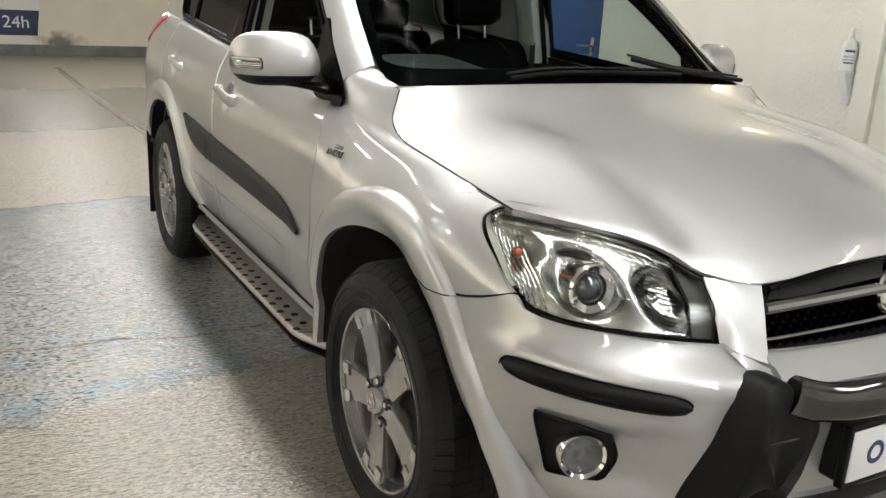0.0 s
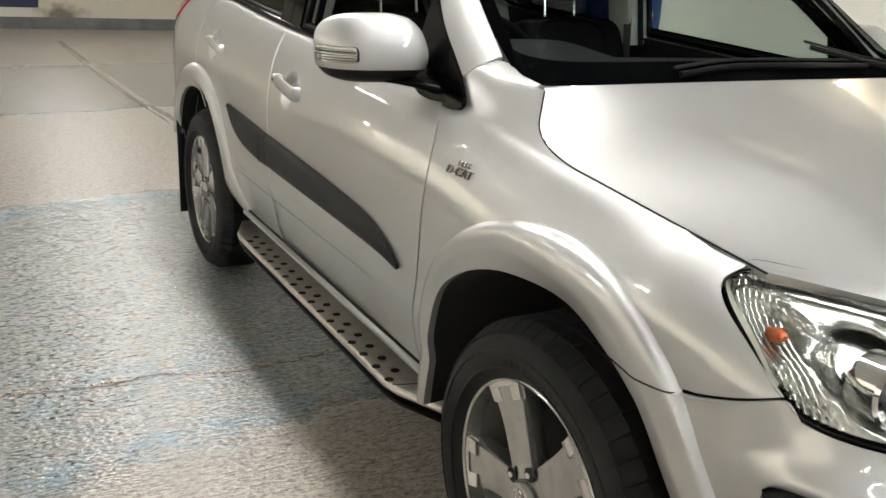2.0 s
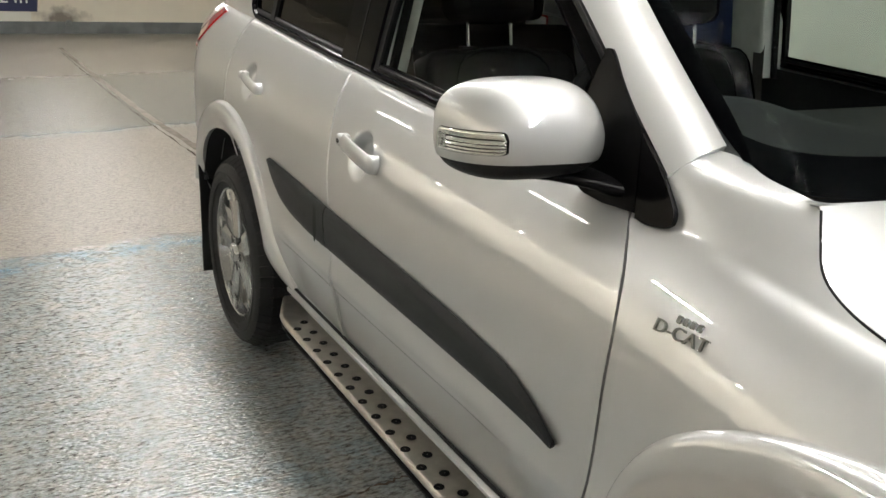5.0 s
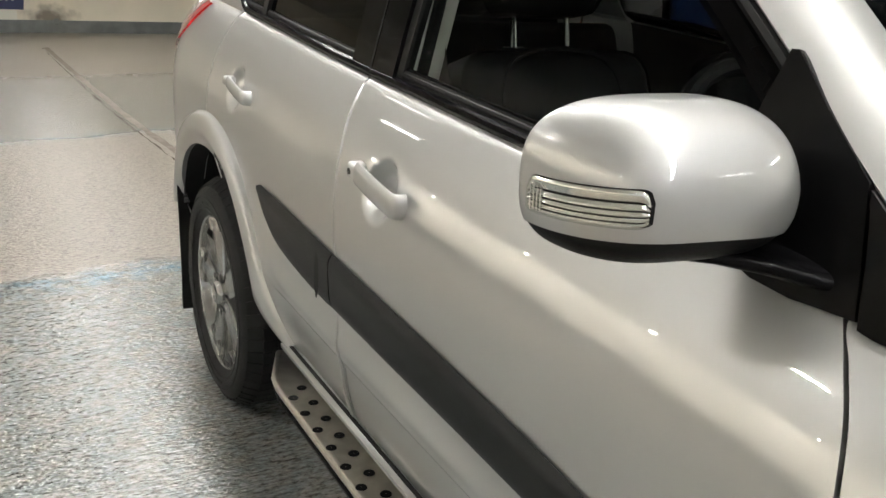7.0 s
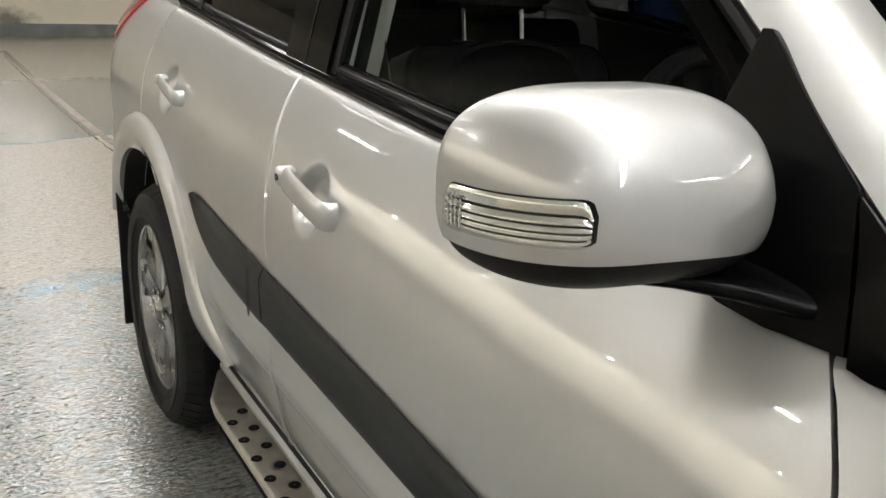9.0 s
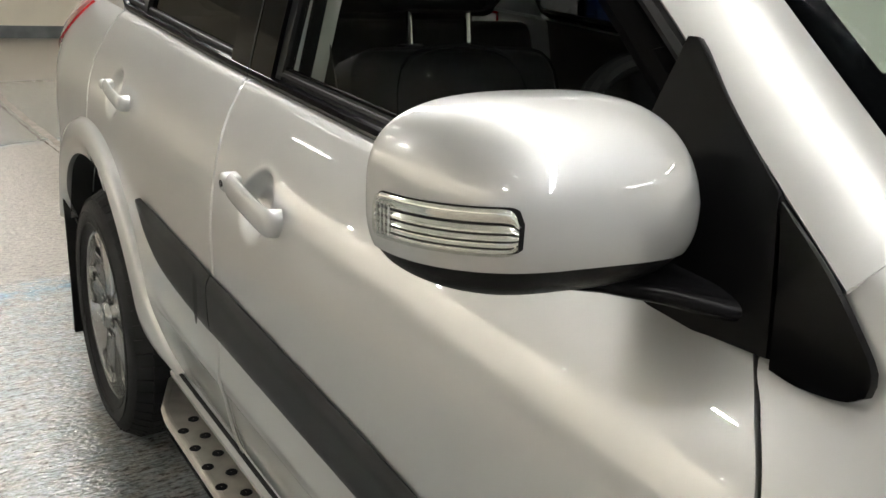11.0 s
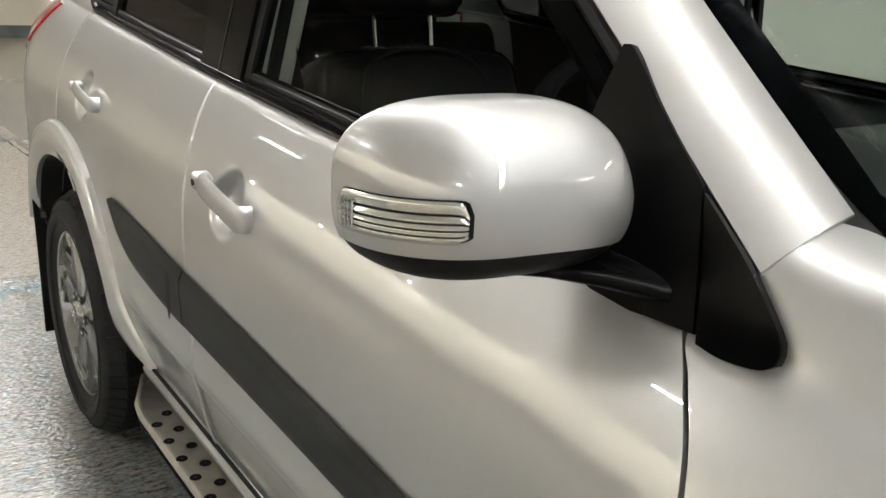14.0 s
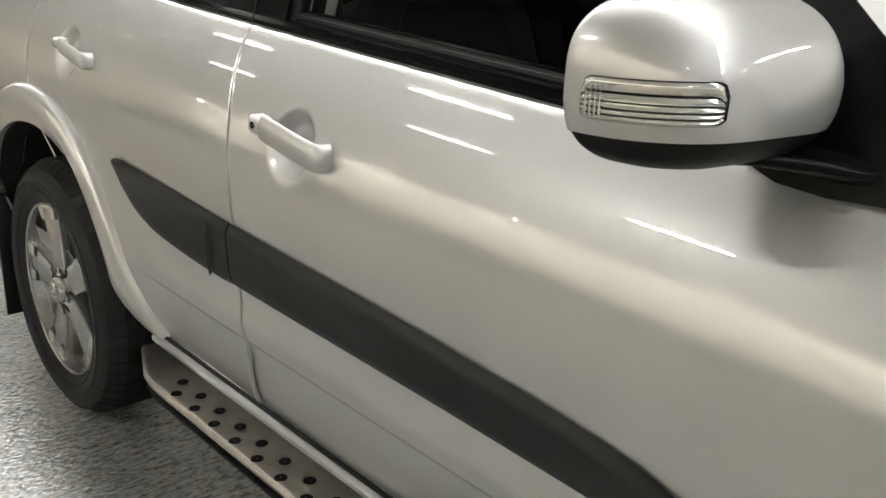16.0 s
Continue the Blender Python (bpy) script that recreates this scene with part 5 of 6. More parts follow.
foot = []
for x, y, z, ry, rz in ((-0.745, 0.640, 1.076, 0.070, 0.018), (-0.785, 0.646, 1.080, 0.060, 0.014), (-0.82, 0.664, 1.087, 0.048, 0.011), (-0.86, 0.690, 1.092, 0.040, 0.010), (-0.91, 0.715, 1.094, 0.030, 0.009)):
    foot.append([(x, y + ry * math.copysign(abs(math.cos(a)) ** 0.8, math.cos(a)), z + rz * math.copysign(abs(math.sin(a)) ** 0.8, math.sin(a)) + 0.25 * rz * math.cos(a)) for a in np.linspace(0, 2 * np.pi, 29)[:-1]])
mirror_root = make("door_mirror", [p for row in foot for p in row], grid_faces(28, 5, True), TRIM_BLACK, car, "silver door mirror with clear turn lamp", 60, mirror=True)
NE, NO = 30, 72
CUT = -math.asin((0.047 / 0.084) ** (1 / 0.66))
turn_round = np.linspace(0, 2 * np.pi, NO)[None, :]
make("mirror_shell", *sheet(pod(np.linspace(CUT, np.pi / 2, NE)[:, None] + 0 * turn_round, turn_round + np.zeros((NE, 1))), 0), PAINT, mirror_root, "silver shell", mirror=True)
make("mirror_base", *sheet(pod(np.linspace(-np.pi / 2, CUT + 0.02, 16)[:, None] + 0 * turn_round, turn_round + np.zeros((16, 1)), -0.002), 0), BLACK_PLASTIC, mirror_root, "black lower shell", mirror=True)


def lamp_patch(e0, e1, o0, o1, grow, n=40, m=9):
    """A stretch of the shell with rounded ends."""
    o = np.linspace(o0, o1, n)
    near = np.minimum(o - o0, o1 - o) / 0.10
    tall = np.sqrt(np.clip(1 - (1 - np.clip(near, 0, 1)) ** 2, 0.0, 1)) * 0.35 + 0.65
    mid, reach = (e0 + e1) / 2, (e1 - e0) / 2
    e = mid + reach * np.linspace(-1, 1, m)[:, None] * tall[None, :]
    return pod(e, o[None, :] * np.ones((m, 1)), grow)


LAMP_SILVER = material("lamp_silver", (0.90, 0.90, 0.89), rough=0.09, metal=0.92)
# the turn lamp wraps round the outer end: clear lens over a ribbed bright back
OM0, OM1, ET0, ET1 = 0.11, 1.27, -0.205, 0.014
make("lamp_frame", *sheet(lamp_patch(ET0 - 0.006, ET1 + 0.004, OM0 - 0.010, OM1 + 0.035, 0.0012), 0.004), BLACK_PLASTIC, mirror_root, "black lamp surround", mirror=True)
back = lamp_patch(ET0, ET1, OM0, OM1, 0.0022, 40, 33)
back += normals(back) * (0.0013 * np.sin(np.linspace(0, 1, 33) * 2 * np.pi * 4.5))[:, None, None]
make("lamp_back", *sheet(back, 0.003), LAMP_SILVER, mirror_root, "ribbed bright reflector", mirror=True)
for k in range(4):
    o = OM0 + 0.05 + 0.045 * k
    make("lamp_bar", *tube(pod(np.linspace(ET0 + 0.02, ET1 - 0.02, 8), np.full(8, o), 0.0040), 0.0012, 6, False, 10), LAMP_SILVER, mirror_root, mirror=True)
make("lamp_lens", *sheet(lamp_patch(ET0, ET1, OM0, OM1, 0.0055), 0.004), CLEAR, mirror_root, "clear turn lamp lens", mirror=True)
make("mirror_glass", *sheet(np.array([[(-0.895 + 0.07 * s, 0.748 - 0.02 * s, 1.160 + 0.045 * t) for s in np.linspace(-1, 1, 4)] for t in np.linspace(-1, 1, 4)]), 0), CHROME, mirror_root, "mirror glass", mirror=True)
# black triangle at the window's front corner, and the one before the door gap
def corner_trim(bottom, top, left, right, out, name, mat, holder, label):
    g = coons(bottom, top, left, right, 18, 18)
    out = out - 0.005
    make(name, *sheet(np.stack([-(0.788 + out - 0.2 * (g[..., 1] - 1.05)), g[..., 0], g[..., 1]], -1), 0.010, True), mat, holder, label, mirror=True)


corner_trim([(0.552, 1.052), (0.60, 1.050), (0.66, 1.048), (0.715, 1.066)], [(0.583, 1.176), (0.650, 1.234), (0.700, 1.282), (0.712, 1.284)], [(0.552, 1.052), (0.566, 1.11), (0.583, 1.176)], [(0.715, 1.066), (0.735, 1.18), (0.712, 1.284)], 0.0, "mirror_triangle", TRIM_BLACK, front_door, "black plastic mirror mount")
corner_trim([(0.470, 1.056), (0.485, 1.047), (0.520, 1.043), (0.546, 1.046)], [(0.568, 1.165), (0.577, 1.170)], [(0.470, 1.056), (0.470, 1.072), (0.486, 1.092), (0.522, 1.127), (0.570, 1.165)], [(0.546, 1.046), (0.560, 1.11), (0.577, 1.170)], 0.002, "wing_triangle", GLOSS_BLACK, wing, "gloss black corner trim")


# ---- headlight, grille, bumper fittings ----
def lamp_grid(deep, n=40, m=24, shrink=0.0):
    low = [(hl_low_u + 0.012, 0.806), (u_of(0.777, 0.775), 0.775), (u_of(0.731, 0.76), 0.760), (u_of(0.602, 0.745), 0.747), (u_of(0.487, 0.739), 0.739)]
    top = [(hl_out_u - 0.002, 0.921), (u_of(0.742, 0.938), 0.938), (u_of(0.66, 0.927), 0.927), (u_of(0.56, 0.907), 0.907), (u_of(0.50, 0.883), 0.882), (u_of(0.444, 0.844), 0.844)]
    left = [low[0], (0.25 * (hl_low_u + hl_out_u) + 0.5 * u_of(0.790, 0.86) + 0.004, 0.862), top[0]]
    right = [low[-1], (u_of(0.462, 0.79), 0.79), top[-1]]
    g = coons(low, top, left, right, n, m)
    if shrink:
        g = g + (g.mean((0, 1)) - g) * shrink
    # the inner upper part stands out to meet the bonnet's lip
    bulge = 0.044 * soft(np.linspace(0, 1, n), 0.30, 1.0)[None, :] * np.linspace(0, 1, m)[:, None] ** 1.3
    return on_skin(g, bulge - deep)


lamp = make("headlight", *sheet(lamp_grid(0.0), 0.012, True), LAMP_LENS, car, "clear headlight with chrome reflectors", mirror=True)
bowl = lamp_grid(0.09, shrink=-0.05)
make("lamp_bowl", *sheet(bowl, 0), material("lamp_housing", (0.05, 0.05, 0.05), rough=0.18, vary=0.3), lamp, "grey lamp housing", mirror=True)
rimg = lamp_grid(0.004)
ring = np.concatenate([rimg[0], rimg[1:, -1], rimg[-1, -2::-1], rimg[-2::-1, 0]])
make("lamp_seal", *tube(ring, 0.0018, 6, False, 160, False), SEAL, lamp, "black lamp edge", mirror=True)
outer, inner = lamp_grid(0.003), lamp_grid(0.03)
# the lit look of the lens's side is put into this pale colour
LIT_LAMP_WALL = material("lit_lamp_wall_grey", (0.50, 0.49, 0.43), rough=0.4, vary=0.25, scale=40)
make("lamp_wall", *join(sheet(np.stack([outer[:, 0], inner[:, 0]]), 0), sheet(np.stack([outer[-1], inner[-1]]), 0)), LIT_LAMP_WALL, lamp, "clouded side of the lamp", mirror=True)
LN = np.array((-0.42, -0.80, 0.30))
LN /= np.linalg.norm(LN)


def aim(mesh, at, way=LN):
    """Turns a lathed piece, built along y, so that it faces the given way."""
    q = Vector(way).to_track_quat("-Y", "Z").to_matrix().to_4x4()
    M = Matrix.Translation(at) @ q
    return [tuple(M @ Vector(p)) for p in mesh[0]], mesh[1]


FRONT = np.array((-0.12, -0.98, 0.08))
P1 = np.array((-0.664, -0.535, 0.818))
P2 = np.array((-0.540, -0.600, 0.800))
make("projector", *aim(lathe([(0.02, 0.05), (-0.03, 0.052), (-0.036, 0.048), (-0.03, 0.034), (-0.022, 0.030)], 40, "y"), P1, FRONT), CHROME, lamp, "round chrome projector ring", mirror=True)
make("projector_lens", *aim(lathe([(-0.022, 0.031), (-0.034, 0.025), (-0.041, 0.014), (-0.043, 0.001)], 32, "y"), P1, FRONT), material("smoked_lens", (0.05, 0.055, 0.065), rough=0.03, metal=0.3, coat=1.0), lamp, "dark glass lens", mirror=True)
make("main_beam", *aim(lathe([(0.06, 0.014), (0.045, 0.03), (0.022, 0.042), (0.0, 0.050), (-0.002, 0.053), (0.02, 0.054)], 40, "y"), P2, FRONT), REFLECTOR, lamp, "deep chrome reflector", mirror=True)
make("bulb", *aim(lathe([(0.05, 0.010), (0.0, 0.010), (-0.012, 0.006), (-0.014, 0.001)], 16, "y"), P2, FRONT), CHROME, lamp, mirror=True)
SMOKE = material("smoked_plastic", (0.06, 0.06, 0.058), rough=0.16, spec=0.6)
trim = piece_of(lamp_grid(0.026, 120, 60, -0.03), 0.0, 0.90, 0.0, 1.0, 120, 60)
away = lambda p, c: np.sqrt((trim[..., 0] - c[0]) ** 2 + 1.1 * (trim[..., 2] - c[2]) ** 2)
d1, d2, d3 = away(trim, P1 + (0.0, 0, 0.004)), away(trim, P2 + (0.012, 0, 0.006)), away(trim, P1 + (-0.085, 0, 0.045))
sink = 0.030 * (1 - soft(d1, 0.035, 0.072)) + 0.034 * (1 - soft(d2, 0.030, 0.064)) + 0.016 * (1 - soft(d3, 0.015, 0.055))
flutes = (0.0012 * np.abs(np.sin(np.arange(120) * np.pi / 4))[None, :] + 0.0008 * np.abs(np.sin(np.arange(60) * np.pi / 4))[:, None]) * (1 - soft(np.arange(120.0), 26, 40))[None, :]
ripple = 0.0007 * np.abs(np.sin(np.arange(60) * np.pi / 3))[:, None] * soft(np.arange(120.0), 70, 80)[None, :]
step = 0.006 * (soft(np.linspace(0, 1, 60), 0.80, 0.84) + soft(np.linspace(0, 1, 60), 0.88, 0.91))[:, None]
trim = trim - LN * (sink + flutes + ripple - step)[..., None]
make("lamp_chrome", *sheet(trim, 0.01, True), REFLECTOR, lamp, "fluted chrome inner panel", 25, mirror=True)
make("lamp_smoke", *sheet(piece_of(lamp_grid(0.020, 60, 30, -0.01), 0.90, 1.0, 0.0, 1.0, 20, 20), 0.01, True), SMOKE, lamp, "smoked inner corner", mirror=True)
make("turn_bulb", *aim(lathe([(0.03, 0.012), (-0.01, 0.012), (-0.022, 0.006), (-0.024, 0.001)], 16, "y"), P1 + (-0.085, 0.118, 0.045), LN), AMBER, lamp, "amber bulb", mirror=True)

# grille: dark mesh, two chrome bars, round badge
grille = make("grille", *sheet(np.array([[(x, -0.20 - 0.525 * (1 - (abs(x) / 0.9) ** 2.5) ** 0.4 + 0.006, z + (0.04 * (1 - (x / 0.4) ** 2) if z > 0.8 else 0)) for x in np.linspace(-0.40, 0.40, 20)] for z in (0.66, 0.77, 0.832)]), 0, True), DARK_VOID, car, "black honeycomb grille with chrome bars")
cells = []
for j in range(8):
    for i in range(28):
        x, z = -0.3888 + 0.0288 * i + (0.0144 if j % 2 else 0), 0.715 + 0.025 * j
        if z > 0.872 - 0.3 * x * x or abs(x) > 0.392 - 0.2 * (z - 0.70):
            continue
        hexa = [(x + 0.0148 * math.cos(a) * k, 0, z + 0.0148 * math.sin(a) * k) for k in (1.0, 0.80) for a in np.linspace(np.pi / 6, np.pi / 6 + 2 * np.pi, 7)[:6]]
        yy = -0.20 - 0.535 * (1 - (abs(x) / 0.9) ** 2.5) ** 0.4
        cells.append(([(p[0], yy, p[2]) for p in hexa] + [(p[0], yy + 0.012, p[2]) for p in hexa[6:]], [(k, (k + 1) % 6, 6 + (k + 1) % 6, 6 + k) for k in range(6)] + [(6 + k, 6 + (k + 1) % 6, 12 + (k + 1) % 6, 12 + k) for k in range(6)]))
mesh_ob = make("grille_mesh", *join(*cells), GLOSS_BLACK, grille, "black honeycomb mesh")
tagged(mesh_ob, kind="stuff")
gy = lambda x, d=0.0: -0.20 - (0.555 + d) * (1 - (abs(x) / 0.9) ** 2.5) ** 0.4
for z, r, mat, d, wide, arch in ((0.800, 0.014, GREY_CHROME, 0.006, 0.372, 0.015), (0.735, 0.005, GREY_CHROME, 0.015, 0.392, 0.012), (0.838, 0.006, GLOSS_BLACK, 0.0, 0.360, 0.045)):
    make("grille_bar", *tube([(x, gy(x, d), z + arch * (1 - (x / wide) ** 2)) for x in np.linspace(-wide, wide, 15)], r, 10, True, 40, flat=1.0), mat, grille, "chrome bar" if mat is GREY_CHROME else "")
make("badge", *lathe([(gy(0) + 0.01, 0.068), (gy(0) - 0.012, 0.066), (gy(0) - 0.016, 0.060), (gy(0) - 0.010, 0.054), (gy(0) - 0.008, 0.001)], 36, "y", (0, 0, 0.815)), CHROME, grille, "round chrome badge")
for s in (-1, 1):
    low_edge = [(-0.420, -0.846, 0.655), (-0.441, -0.812, 0.683), (-0.460, -0.772, 0.715), (-0.476, -0.733, 0.735)]
    top_edge = [(-0.366, -0.716, 0.843), (-0.41, -0.688, 0.846), (-0.458, -0.650, 0.849)]
    post = coons(low_edge, top_edge, [low_edge[0], (-0.408, -0.812, 0.690), (-0.402, -0.788, 0.725), (-0.378, -0.740, 0.809), top_edge[0]], [low_edge[-1], (-0.470, -0.702, 0.79), top_edge[-1]], 12, 16)
    make("grille_post", *sheet(post * (-s, 1, 1), 0.02, s < 0), PAINT, car, "silver panel beside the grille")

# bumper strip, fog lamp, nudge bar, plate
us, zs = np.linspace(u_of(0.818, 0.68), u_of(0.569, 0.638), 40), np.linspace(0.660, 0.634, 40)
wid = 0.019 * np.sqrt(np.clip(1 - np.abs(np.linspace(-1, 1, 40)) ** 6, 0, 1)) + 0.001
sg = np.array([[skin(u, z + k * w + 0.006, 0.003 + 0.009 * (1 - k * k)) for u, z, w in zip(us, zs, wid)] for k in np.linspace(-1, 1, 7)])
make("bumper_strip", *sheet(sg, 0.006, True), BLACK_PLASTIC, bumper, "black rubbing strip", mirror=True)

FOG = np.array((-0.708, -0.590, 0.504))
FW = np.array((-0.40, -0.91, 0.05))
bz = lambda pts: [(float(u_of(x, z)), z) for x, z in pts]
bez = coons(bz([(0.738, 0.436), (0.700, 0.434), (0.662, 0.440)]), bz([(0.782, 0.586), (0.73, 0.574), (0.672, 0.553)]), bz([(0.738, 0.436), (0.752, 0.48), (0.782, 0.586)]), bz([(0.662, 0.440), (0.654, 0.50), (0.672, 0.553)]), 16, 16)
bz_grid = bumper_skin(bez)
bz_grid[1:-1, 1:-1] += np.array((0.3, 0.95, 0)) * -0.004
make("fog_bezel", *sheet(bz_grid + np.array((-0.002, -0.0045, 0)), 0.01, True), BLACK_PLASTIC, bumper, "black fog lamp surround", mirror=True)
make("fog_ring", *aim(lathe([(0.03, 0.050), (-0.030, 0.050), (-0.036, 0.046), (-0.030, 0.040), (-0.018, 0.038)], 40, "y"), FOG + (0.005, -0.03, 0), FW), CHROME, bumper, "chrome ring", mirror=True)
make("fog_lens", *aim(lathe([(-0.018, 0.0395), (-0.026, 0.025), (-0.029, 0.001)], 32, "y"), FOG + (0.005, -0.03, 0), FW), CLEAR, bumper, "clear fog lamp lens", mirror=True)
make("fog_reflector", *aim(lathe([(-0.017, 0.039), (-0.012, 0.03), (-0.008, 0.012), (-0.008, 0.001)], 32, "y"), FOG + (0.005, -0.03, 0), FW), material("frosted_reflector", (0.16, 0.165, 0.18), rough=0.25, metal=0.2, vary=0.4, scale=60), bumper, mirror=True)

# the black end piece of the nudge bar: an outline swept outward at its foot, rounded to the front
outline = curve([(-0.490, 0.672), (-0.462, 0.700), (-0.425, 0.702), (-0.375, 0.672), (-0.335, 0.620), (-0.338, 0.55), (-0.350, 0.42), (-0.40, 0.31), (-0.47, 0.29), (-0.545, 0.34), (-0.538, 0.45), (-0.520, 0.555), (-0.507, 0.625), (-0.490, 0.672)], 61)[:-1]
mid = outline.mean(0)
rows = [[(mid[0] + (x - mid[0]) * k, y - 0.055 * (1 - abs(z - 0.62) * 2.4) * on + 0.14 * max(0, 0.5 - z) * 1.0, mid[1] + (z - mid[1]) * k) for x, z in outline] for k, y, on in ((1.0, -0.74, 0), (1.0, -0.80, 1), (0.985, -0.815, 1), (0.95, -0.826, 1), (0.88, -0.832, 1), (0.5, -0.834, 1), (0.02, -0.834, 1))]
end = make("nudge_bar_end", [p for row in rows for p in row], [f[::-1] for f in grid_faces(60, 7, True)], BLACK_PLASTIC, car, "black plastic nudge bar end", 40, mirror=True)
make("end_groove", *tube([(-0.495, -0.896, 0.605), (-0.47, -0.899, 0.609), (-0.42, -0.898, 0.606)], 0.0025, 6, True, 10), DARK_VOID, end, mirror=True)
bar = make("nudge_bar", *tube([(-0.42, -0.865, 0.680), (-0.34, -0.89, 0.662), (-0.2, -0.915, 0.662), (0, -0.925, 0.662), (0.2, -0.915, 0.662), (0.34, -0.89, 0.662), (0.42, -0.865, 0.680)], 0.026, 20, True, 60, flat=1.55), DARK_CHROME, car, "polished nudge bar across the bumper")
# near-black block paints the shade inside the lower opening
make("lower_grille", *rounded((0.72, 0.06, 0.09), (0, -0.80, 0.38), 0.02, 2), DARK_VOID, car, "dark lower opening")
make("plate_holder", *rounded((0.535, 0.05, 0.125), (0, -0.868, 0.53), 0.006, 1), BLACK_PLASTIC, car, "black plate holder")
plate = make("number_plate", *rounded((0.52, 0.012, 0.112), (0, -0.900, 0.53), 0.004, 2), WHITE_PLATE, car, "white dealer's plate with a navy logo")
make("plate_frame", *join(*[rounded(s, p, 0.003, 1) for s, p in (((0.545, 0.02, 0.012), (0, -0.895, 0.592)), ((0.545, 0.02, 0.012), (0, -0.895, 0.468)), ((0.012, 0.02, 0.136), (-0.266, -0.895, 0.53)), ((0.012, 0.02, 0.136), (0.266, -0.895, 0.53)))]), BLACK_PLASTIC, plate, "black plate frame")
for x, r in ((-0.185, 0.026), (-0.12, 0.024), (-0.05, 0.024)):
    make("logo_ring", *lathe([(-0.9065, r), (-0.908, r - 0.002), (-0.908, r - 0.009), (-0.9065, r - 0.011)], 28, "y", (x, 0, 0.53)), LOGO_BLUE, plate, "navy ring")

SMOKED_CHROME = material("smoked_chrome", (0.36, 0.37, 0.36), rough=0.10, metal=1.0)

# wing badge: small chrome letters


def on_side(y, z, out):
    """A frame on the body's side: letters run forward, their faces look out."""
    w = lambda a, b: float(half(a, b))
    along = Vector((w(y + 0.02, z) - w(y - 0.02, z), -0.04, 0)).normalized()
    up = Vector((-(w(y, z + 0.02) - w(y, z - 0.02)), 0, 0.04)).normalized()
    out_way = along.cross(up).normalized()
    m = Matrix((along, up, out_way)).transposed().to_4x4()
    return Matrix.Translation(Vector((-w(y, z), y, z)) + out_way * out) @ m


for y in (0.382, 0.370, 0.358, 0.346):
    m4 = on_side(y, 0.949, 0.002)
    make("badge_bar", *rounded((0.0095, 0.012, 0.003), m4.translation, 0.0015, 1, m4.to_3x3().to_4x4()), SMOKED_CHROME, wing[0], "small chrome bar")
for word, size, y, z in (("D-CAT", 0.027, 0.369, 0.931),):
    text_mesh(word, size, on_side(y, z, 0.003) @ Matrix.Diagonal((1.15, 1, 6, 1)), SMOKED_CHROME, "lettering", wing[0], "chrome model lettering")

# tail lamp
tl = coons([(3.24, 1.035), (3.34, 1.06)], [(2.96, 1.200), (3.06, 1.215)], [(3.24, 1.035), (3.08, 1.10), (2.96, 1.200)], [(3.34, 1.06), (3.25, 1.15), (3.06, 1.215)], 8, 14)
make("tail_lamp", *sheet(np.stack([-(half(tl[..., 0], tl[..., 1]) + 0.008), tl[..., 0], tl[..., 1]], -1), 0.02, True), RED_LENS, car, "red tail lamp", mirror=True)

pale = tl[5:, 3:]
make("tail_lamp_clear", *sheet(np.stack([-(half(pale[..., 0], pale[..., 1]) + 0.0115), pale[..., 0], pale[..., 1]], -1), 0.006, True), material("pale_lens", (0.55, 0.54, 0.52), rough=0.12, coat=1.0), car, "clear part of the tail lamp", mirror=True)

# wipers
for pts in ([(-0.36, 0.245, 1.150), (-0.2, 0.25, 1.165), (0.02, 0.235, 1.168), (0.30, 0.262, 1.162)], [(0.62, 0.30, 1.140), (0.5, 0.285, 1.152), (0.3, 0.272, 1.172), (0.12, 0.30, 1.205)]):
    wp = make("wiper", *tube(pts, 0.0055, 8, True, 24, flat=1.3), BLACK_PLASTIC, car, "black windscreen wiper")
    make("wiper_blade", *tube([(x, y + 0.022, z + 0.012) for x, y, z in pts], 0.004, 6, True, 24), RUBBER, wp)


# ---- cabin ----
dash = coons([(-0.66, 0.46, 1.135), (0, 0.27, 1.135), (0.66, 0.46, 1.135)], [(-0.66, 0.96, 1.115), (0, 0.96, 1.12), (0.66, 0.96, 1.115)], [(-0.66, 0.46, 1.135), (-0.66, 0.72, 1.14), (-0.66, 0.96, 1.115)], [(0.66, 0.46, 1.135), (0.66, 0.72, 1.14), (0.66, 0.96, 1.115)], 60, 30)
dash[..., 2] += 0.055 * np.exp(-(((dash[..., 0] + 0.36) / 0.19) ** 4)) * soft(dash[..., 1], 0.55, 0.85) - 0.012
make("dashboard", *sheet(dash, 0.35), material("dashboard_grain", (0.009, 0.0095, 0.010), rough=0.65, spec=0.25, bump=0.25, bump_scale=400), car, "dark grey dashboard")
make("cabin_floor", *rounded((1.4, 2.4, 0.05), (0, 1.7, 0.42), 0.02, 1), INTERIOR, car)
SW = Matrix.Translation((-0.36, 1.03, 1.05)) @ Matrix.Rotation(radians(-28), 4, "X")
ringv = [SW @ Vector((0.185 * math.cos(a), 0, 0.185 * math.sin(a))) for a in np.linspace(0, 2 * np.pi, 41)]
make("steering_wheel", *join(tube(ringv, 0.016, 10, False, 60, False), aim(lathe([(0.03, 0.06), (-0.02, 0.055), (-0.025, 0.001)], 20, "y"), SW.translation, SW.to_3x3() @ Vector((0, 1, 0))), *[tube([SW @ Vector(q) for q in ((0, 0, 0), p)], 0.014, 8, False, 6) for p in ((0.17, 0, -0.02), (-0.17, 0, -0.02), (0, 0, -0.17))]), LEATHER, car, "black steering wheel")


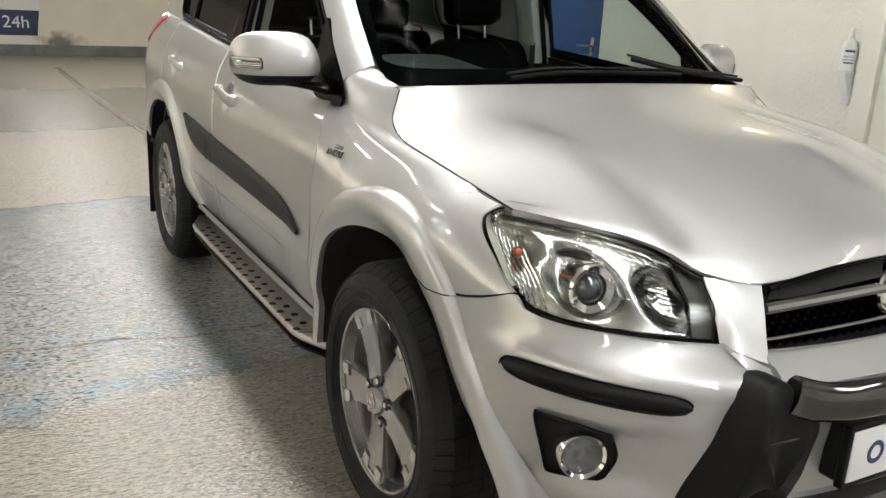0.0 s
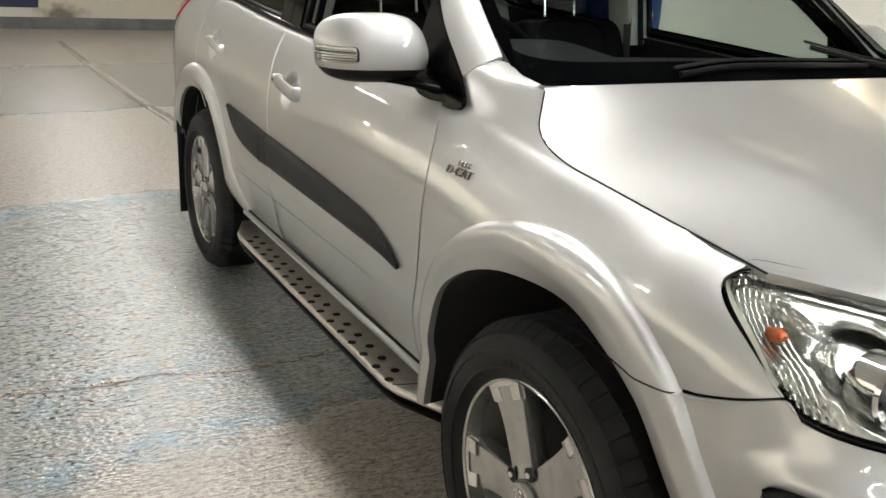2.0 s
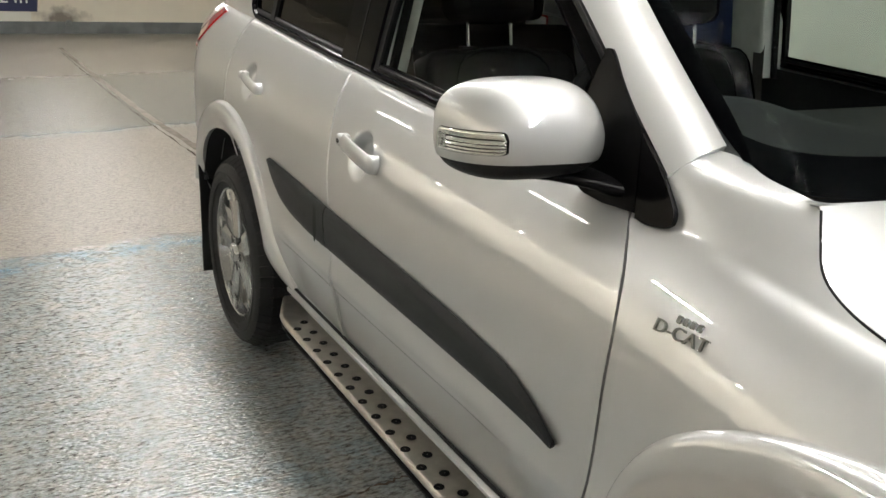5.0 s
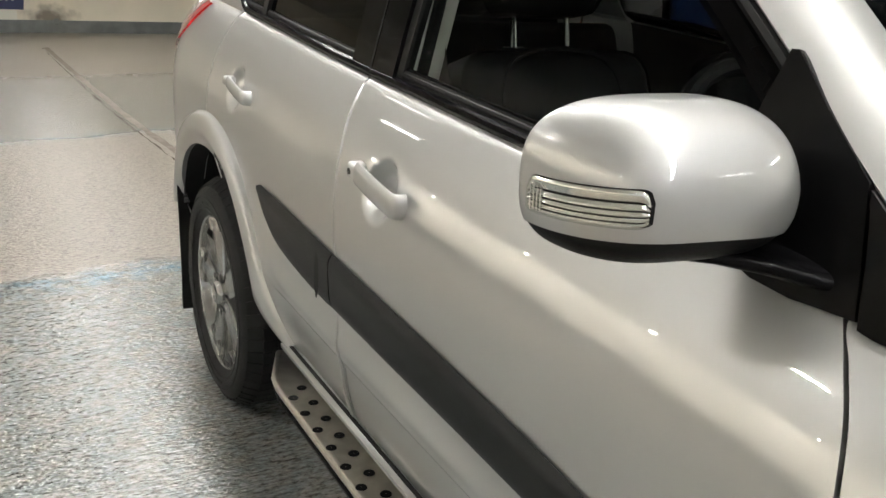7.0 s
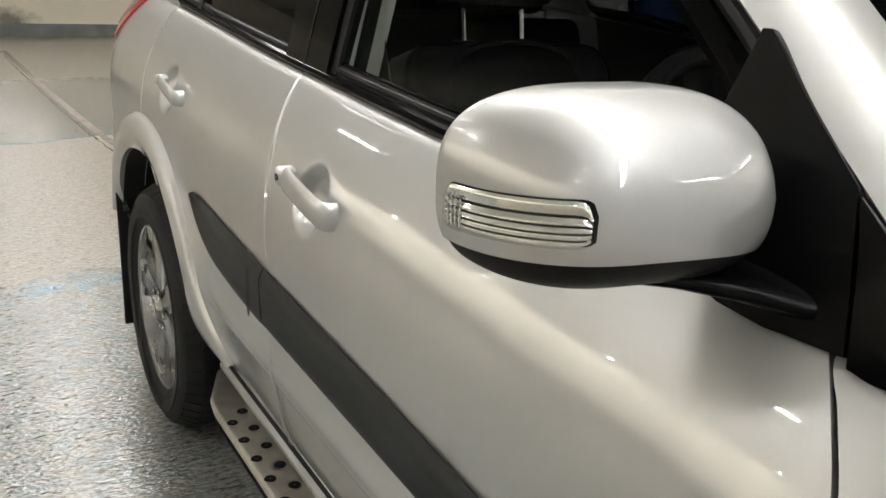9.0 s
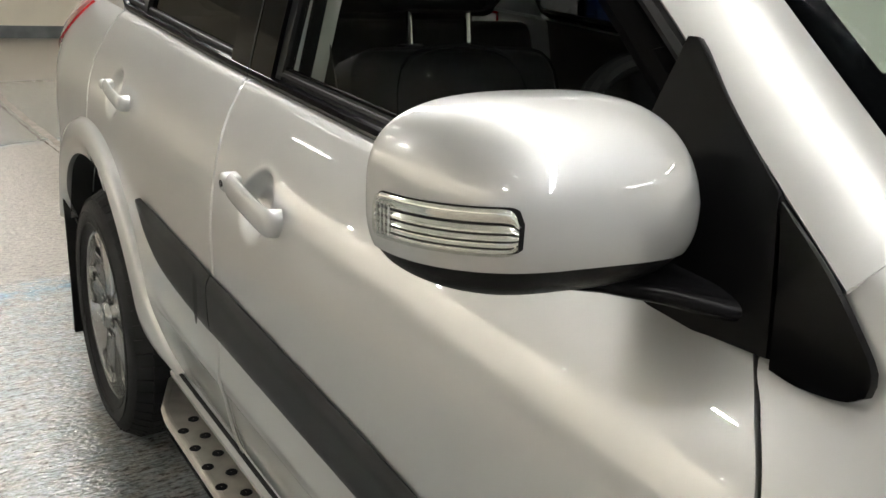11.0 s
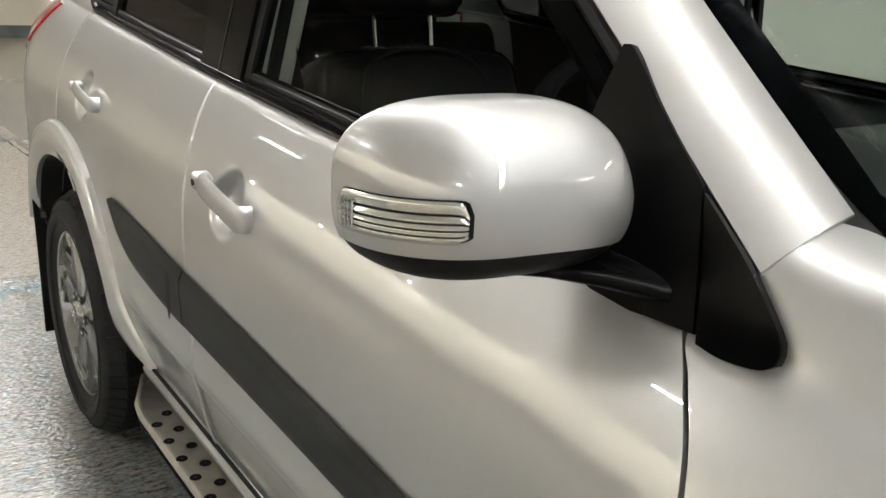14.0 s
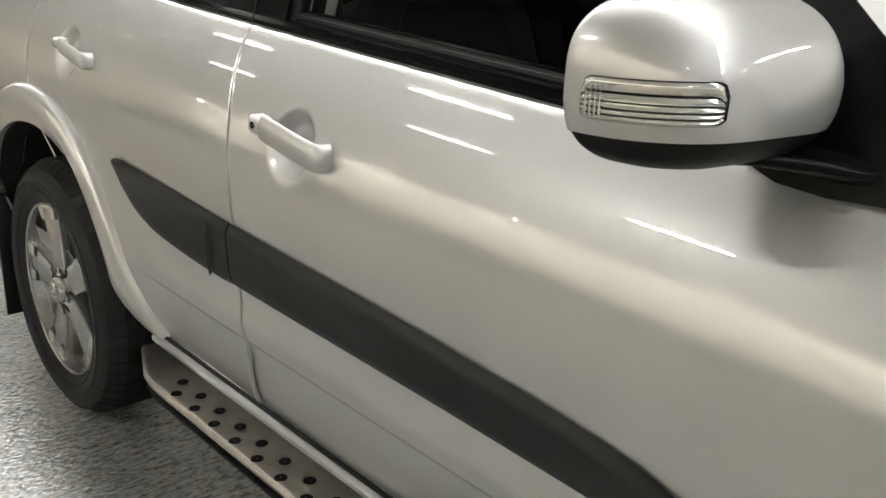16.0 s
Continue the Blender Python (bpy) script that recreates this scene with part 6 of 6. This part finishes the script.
def seat(x, y):
    S = new("seat")
    S.parent = car
    S.matrix_parent_inverse = Matrix.Translation(-BASE)
    tagged(S, "black leather front seat with a headrest")
    lean = Matrix.Rotation(radians(-18), 4, "X")
    cut = lambda v: Vector((v.x * (1 - 0.55 * max(0, v.z / 0.62) ** 3), v.y - 0.35 * v.x * v.x, v.z - 0.5 * max(0, v.z) * v.x * v.x))
    make("backrest", *rounded((0.52, 0.14, 0.66), (x, y, 0.86), 0.05, 3, lean, cut), LEATHER, S)
    make("backrest_piping", *tube([Matrix.Translation((x, y, 0.86)) @ lean @ Vector(p) for p in ((-0.17, -0.075, -0.25), (-0.165, -0.078, 0.1), (-0.12, -0.075, 0.30), (0.12, -0.075, 0.30), (0.165, -0.078, 0.1), (0.17, -0.075, -0.25))], 0.006, 6, True, 40), LEATHER, S)
    make("cushion", *rounded((0.52, 0.52, 0.16), (x, y - 0.30, 0.60), 0.05, 3), LEATHER, S)
    for d in (-0.071, 0.071):
        make("headrest_post", *tube([(x + d, y + 0.095, 1.15), (x + d, y + 0.115, 1.28)], 0.0065, 8, False, 4), CHROME, S, "chrome post")
        make("post_collar", *rounded((0.05, 0.03, 0.012), (x + d, y + 0.097, 1.182), 0.005, 2), BLACK_PLASTIC, S)
    make("headrest", *rounded((0.27, 0.10, 0.19), (x, y + 0.125, 1.345), 0.045, 3, Matrix.Rotation(radians(-10), 4, "X"), lambda v: Vector((v.x * (1 - 0.6 * max(0, v.z) ** 1.2), v.y - 0.5 * v.x * v.x, v.z))), LEATHER, S)


seat(-0.356, 1.585)
seat(0.356, 1.585)
make("rear_bench", *join(rounded((1.26, 0.14, 0.62), (0, 2.55, 0.88), 0.05, 3, Matrix.Rotation(radians(-20), 4, "X")), rounded((1.26, 0.5, 0.18), (0, 2.25, 0.60), 0.05, 3)), LEATHER, car, "black leather rear bench")
for x in (-0.4, 0, 0.4):
    make("rear_headrest", *rounded((0.25, 0.09, 0.16), (x, 2.70, 1.27), 0.04, 3), LEATHER, car)
# inner door trims with an armrest shelf, and the belt
trim_in = np.array([[(-(float(half(y, max(f * float(belt(y)), 0.62))) - d), y, f * float(belt(y))) for y in np.linspace(0.60, 2.62, 30)] for f, d in ((0.42, 0.12), (0.65, 0.13), (0.80, 0.12), (0.88, 0.09), (0.94, 0.07), (0.97, 0.055), (0.985, 0.045), (0.997, 0.040))])
make("door_trim", *sheet(trim_in, 0), INTERIOR, car, "black inner door trim", mirror=True)
PILLAR_GREY = material("light_grey_trim", (0.74, 0.73, 0.69), rough=0.6, vary=0.1, scale=12)
lean_in = lambda v: Vector((v.x + 0.21 * v.z, v.y - 0.05 * v.z, v.z))
pt = make("pillar_trim", *rounded((0.095, 0.14, 0.46), (-0.6635, 1.657, 1.315), 0.008, 2, None, lean_in), PILLAR_GREY, car, "light grey pillar trim", mirror=True)
make("pillar_seal", *rounded((0.023, 0.012, 0.46), (-0.6645, 1.579, 1.315), 0.004, 1, None, lean_in), SEAL, pt, "black seal", mirror=True)
make("seat_belt", *sheet(np.array([[(-0.672 + 0.05 * t, 1.66 - 0.1 * t + d, 1.42 - 0.5 * t) for d in (-0.022, 0.022)] for t in np.linspace(0, 1, 8)]), 0.002), material("belt_webbing", (0.05, 0.045, 0.04), rough=0.8), car, "dark seat belt", mirror=True)
make("parcel_wall", *sheet(np.array([[(x, 2.98, z) for x in (-0.64, 0, 0.64)] for z in (0.5, 0.8, 1.1, 1.3, 1.48)]), 0), INTERIOR, car)
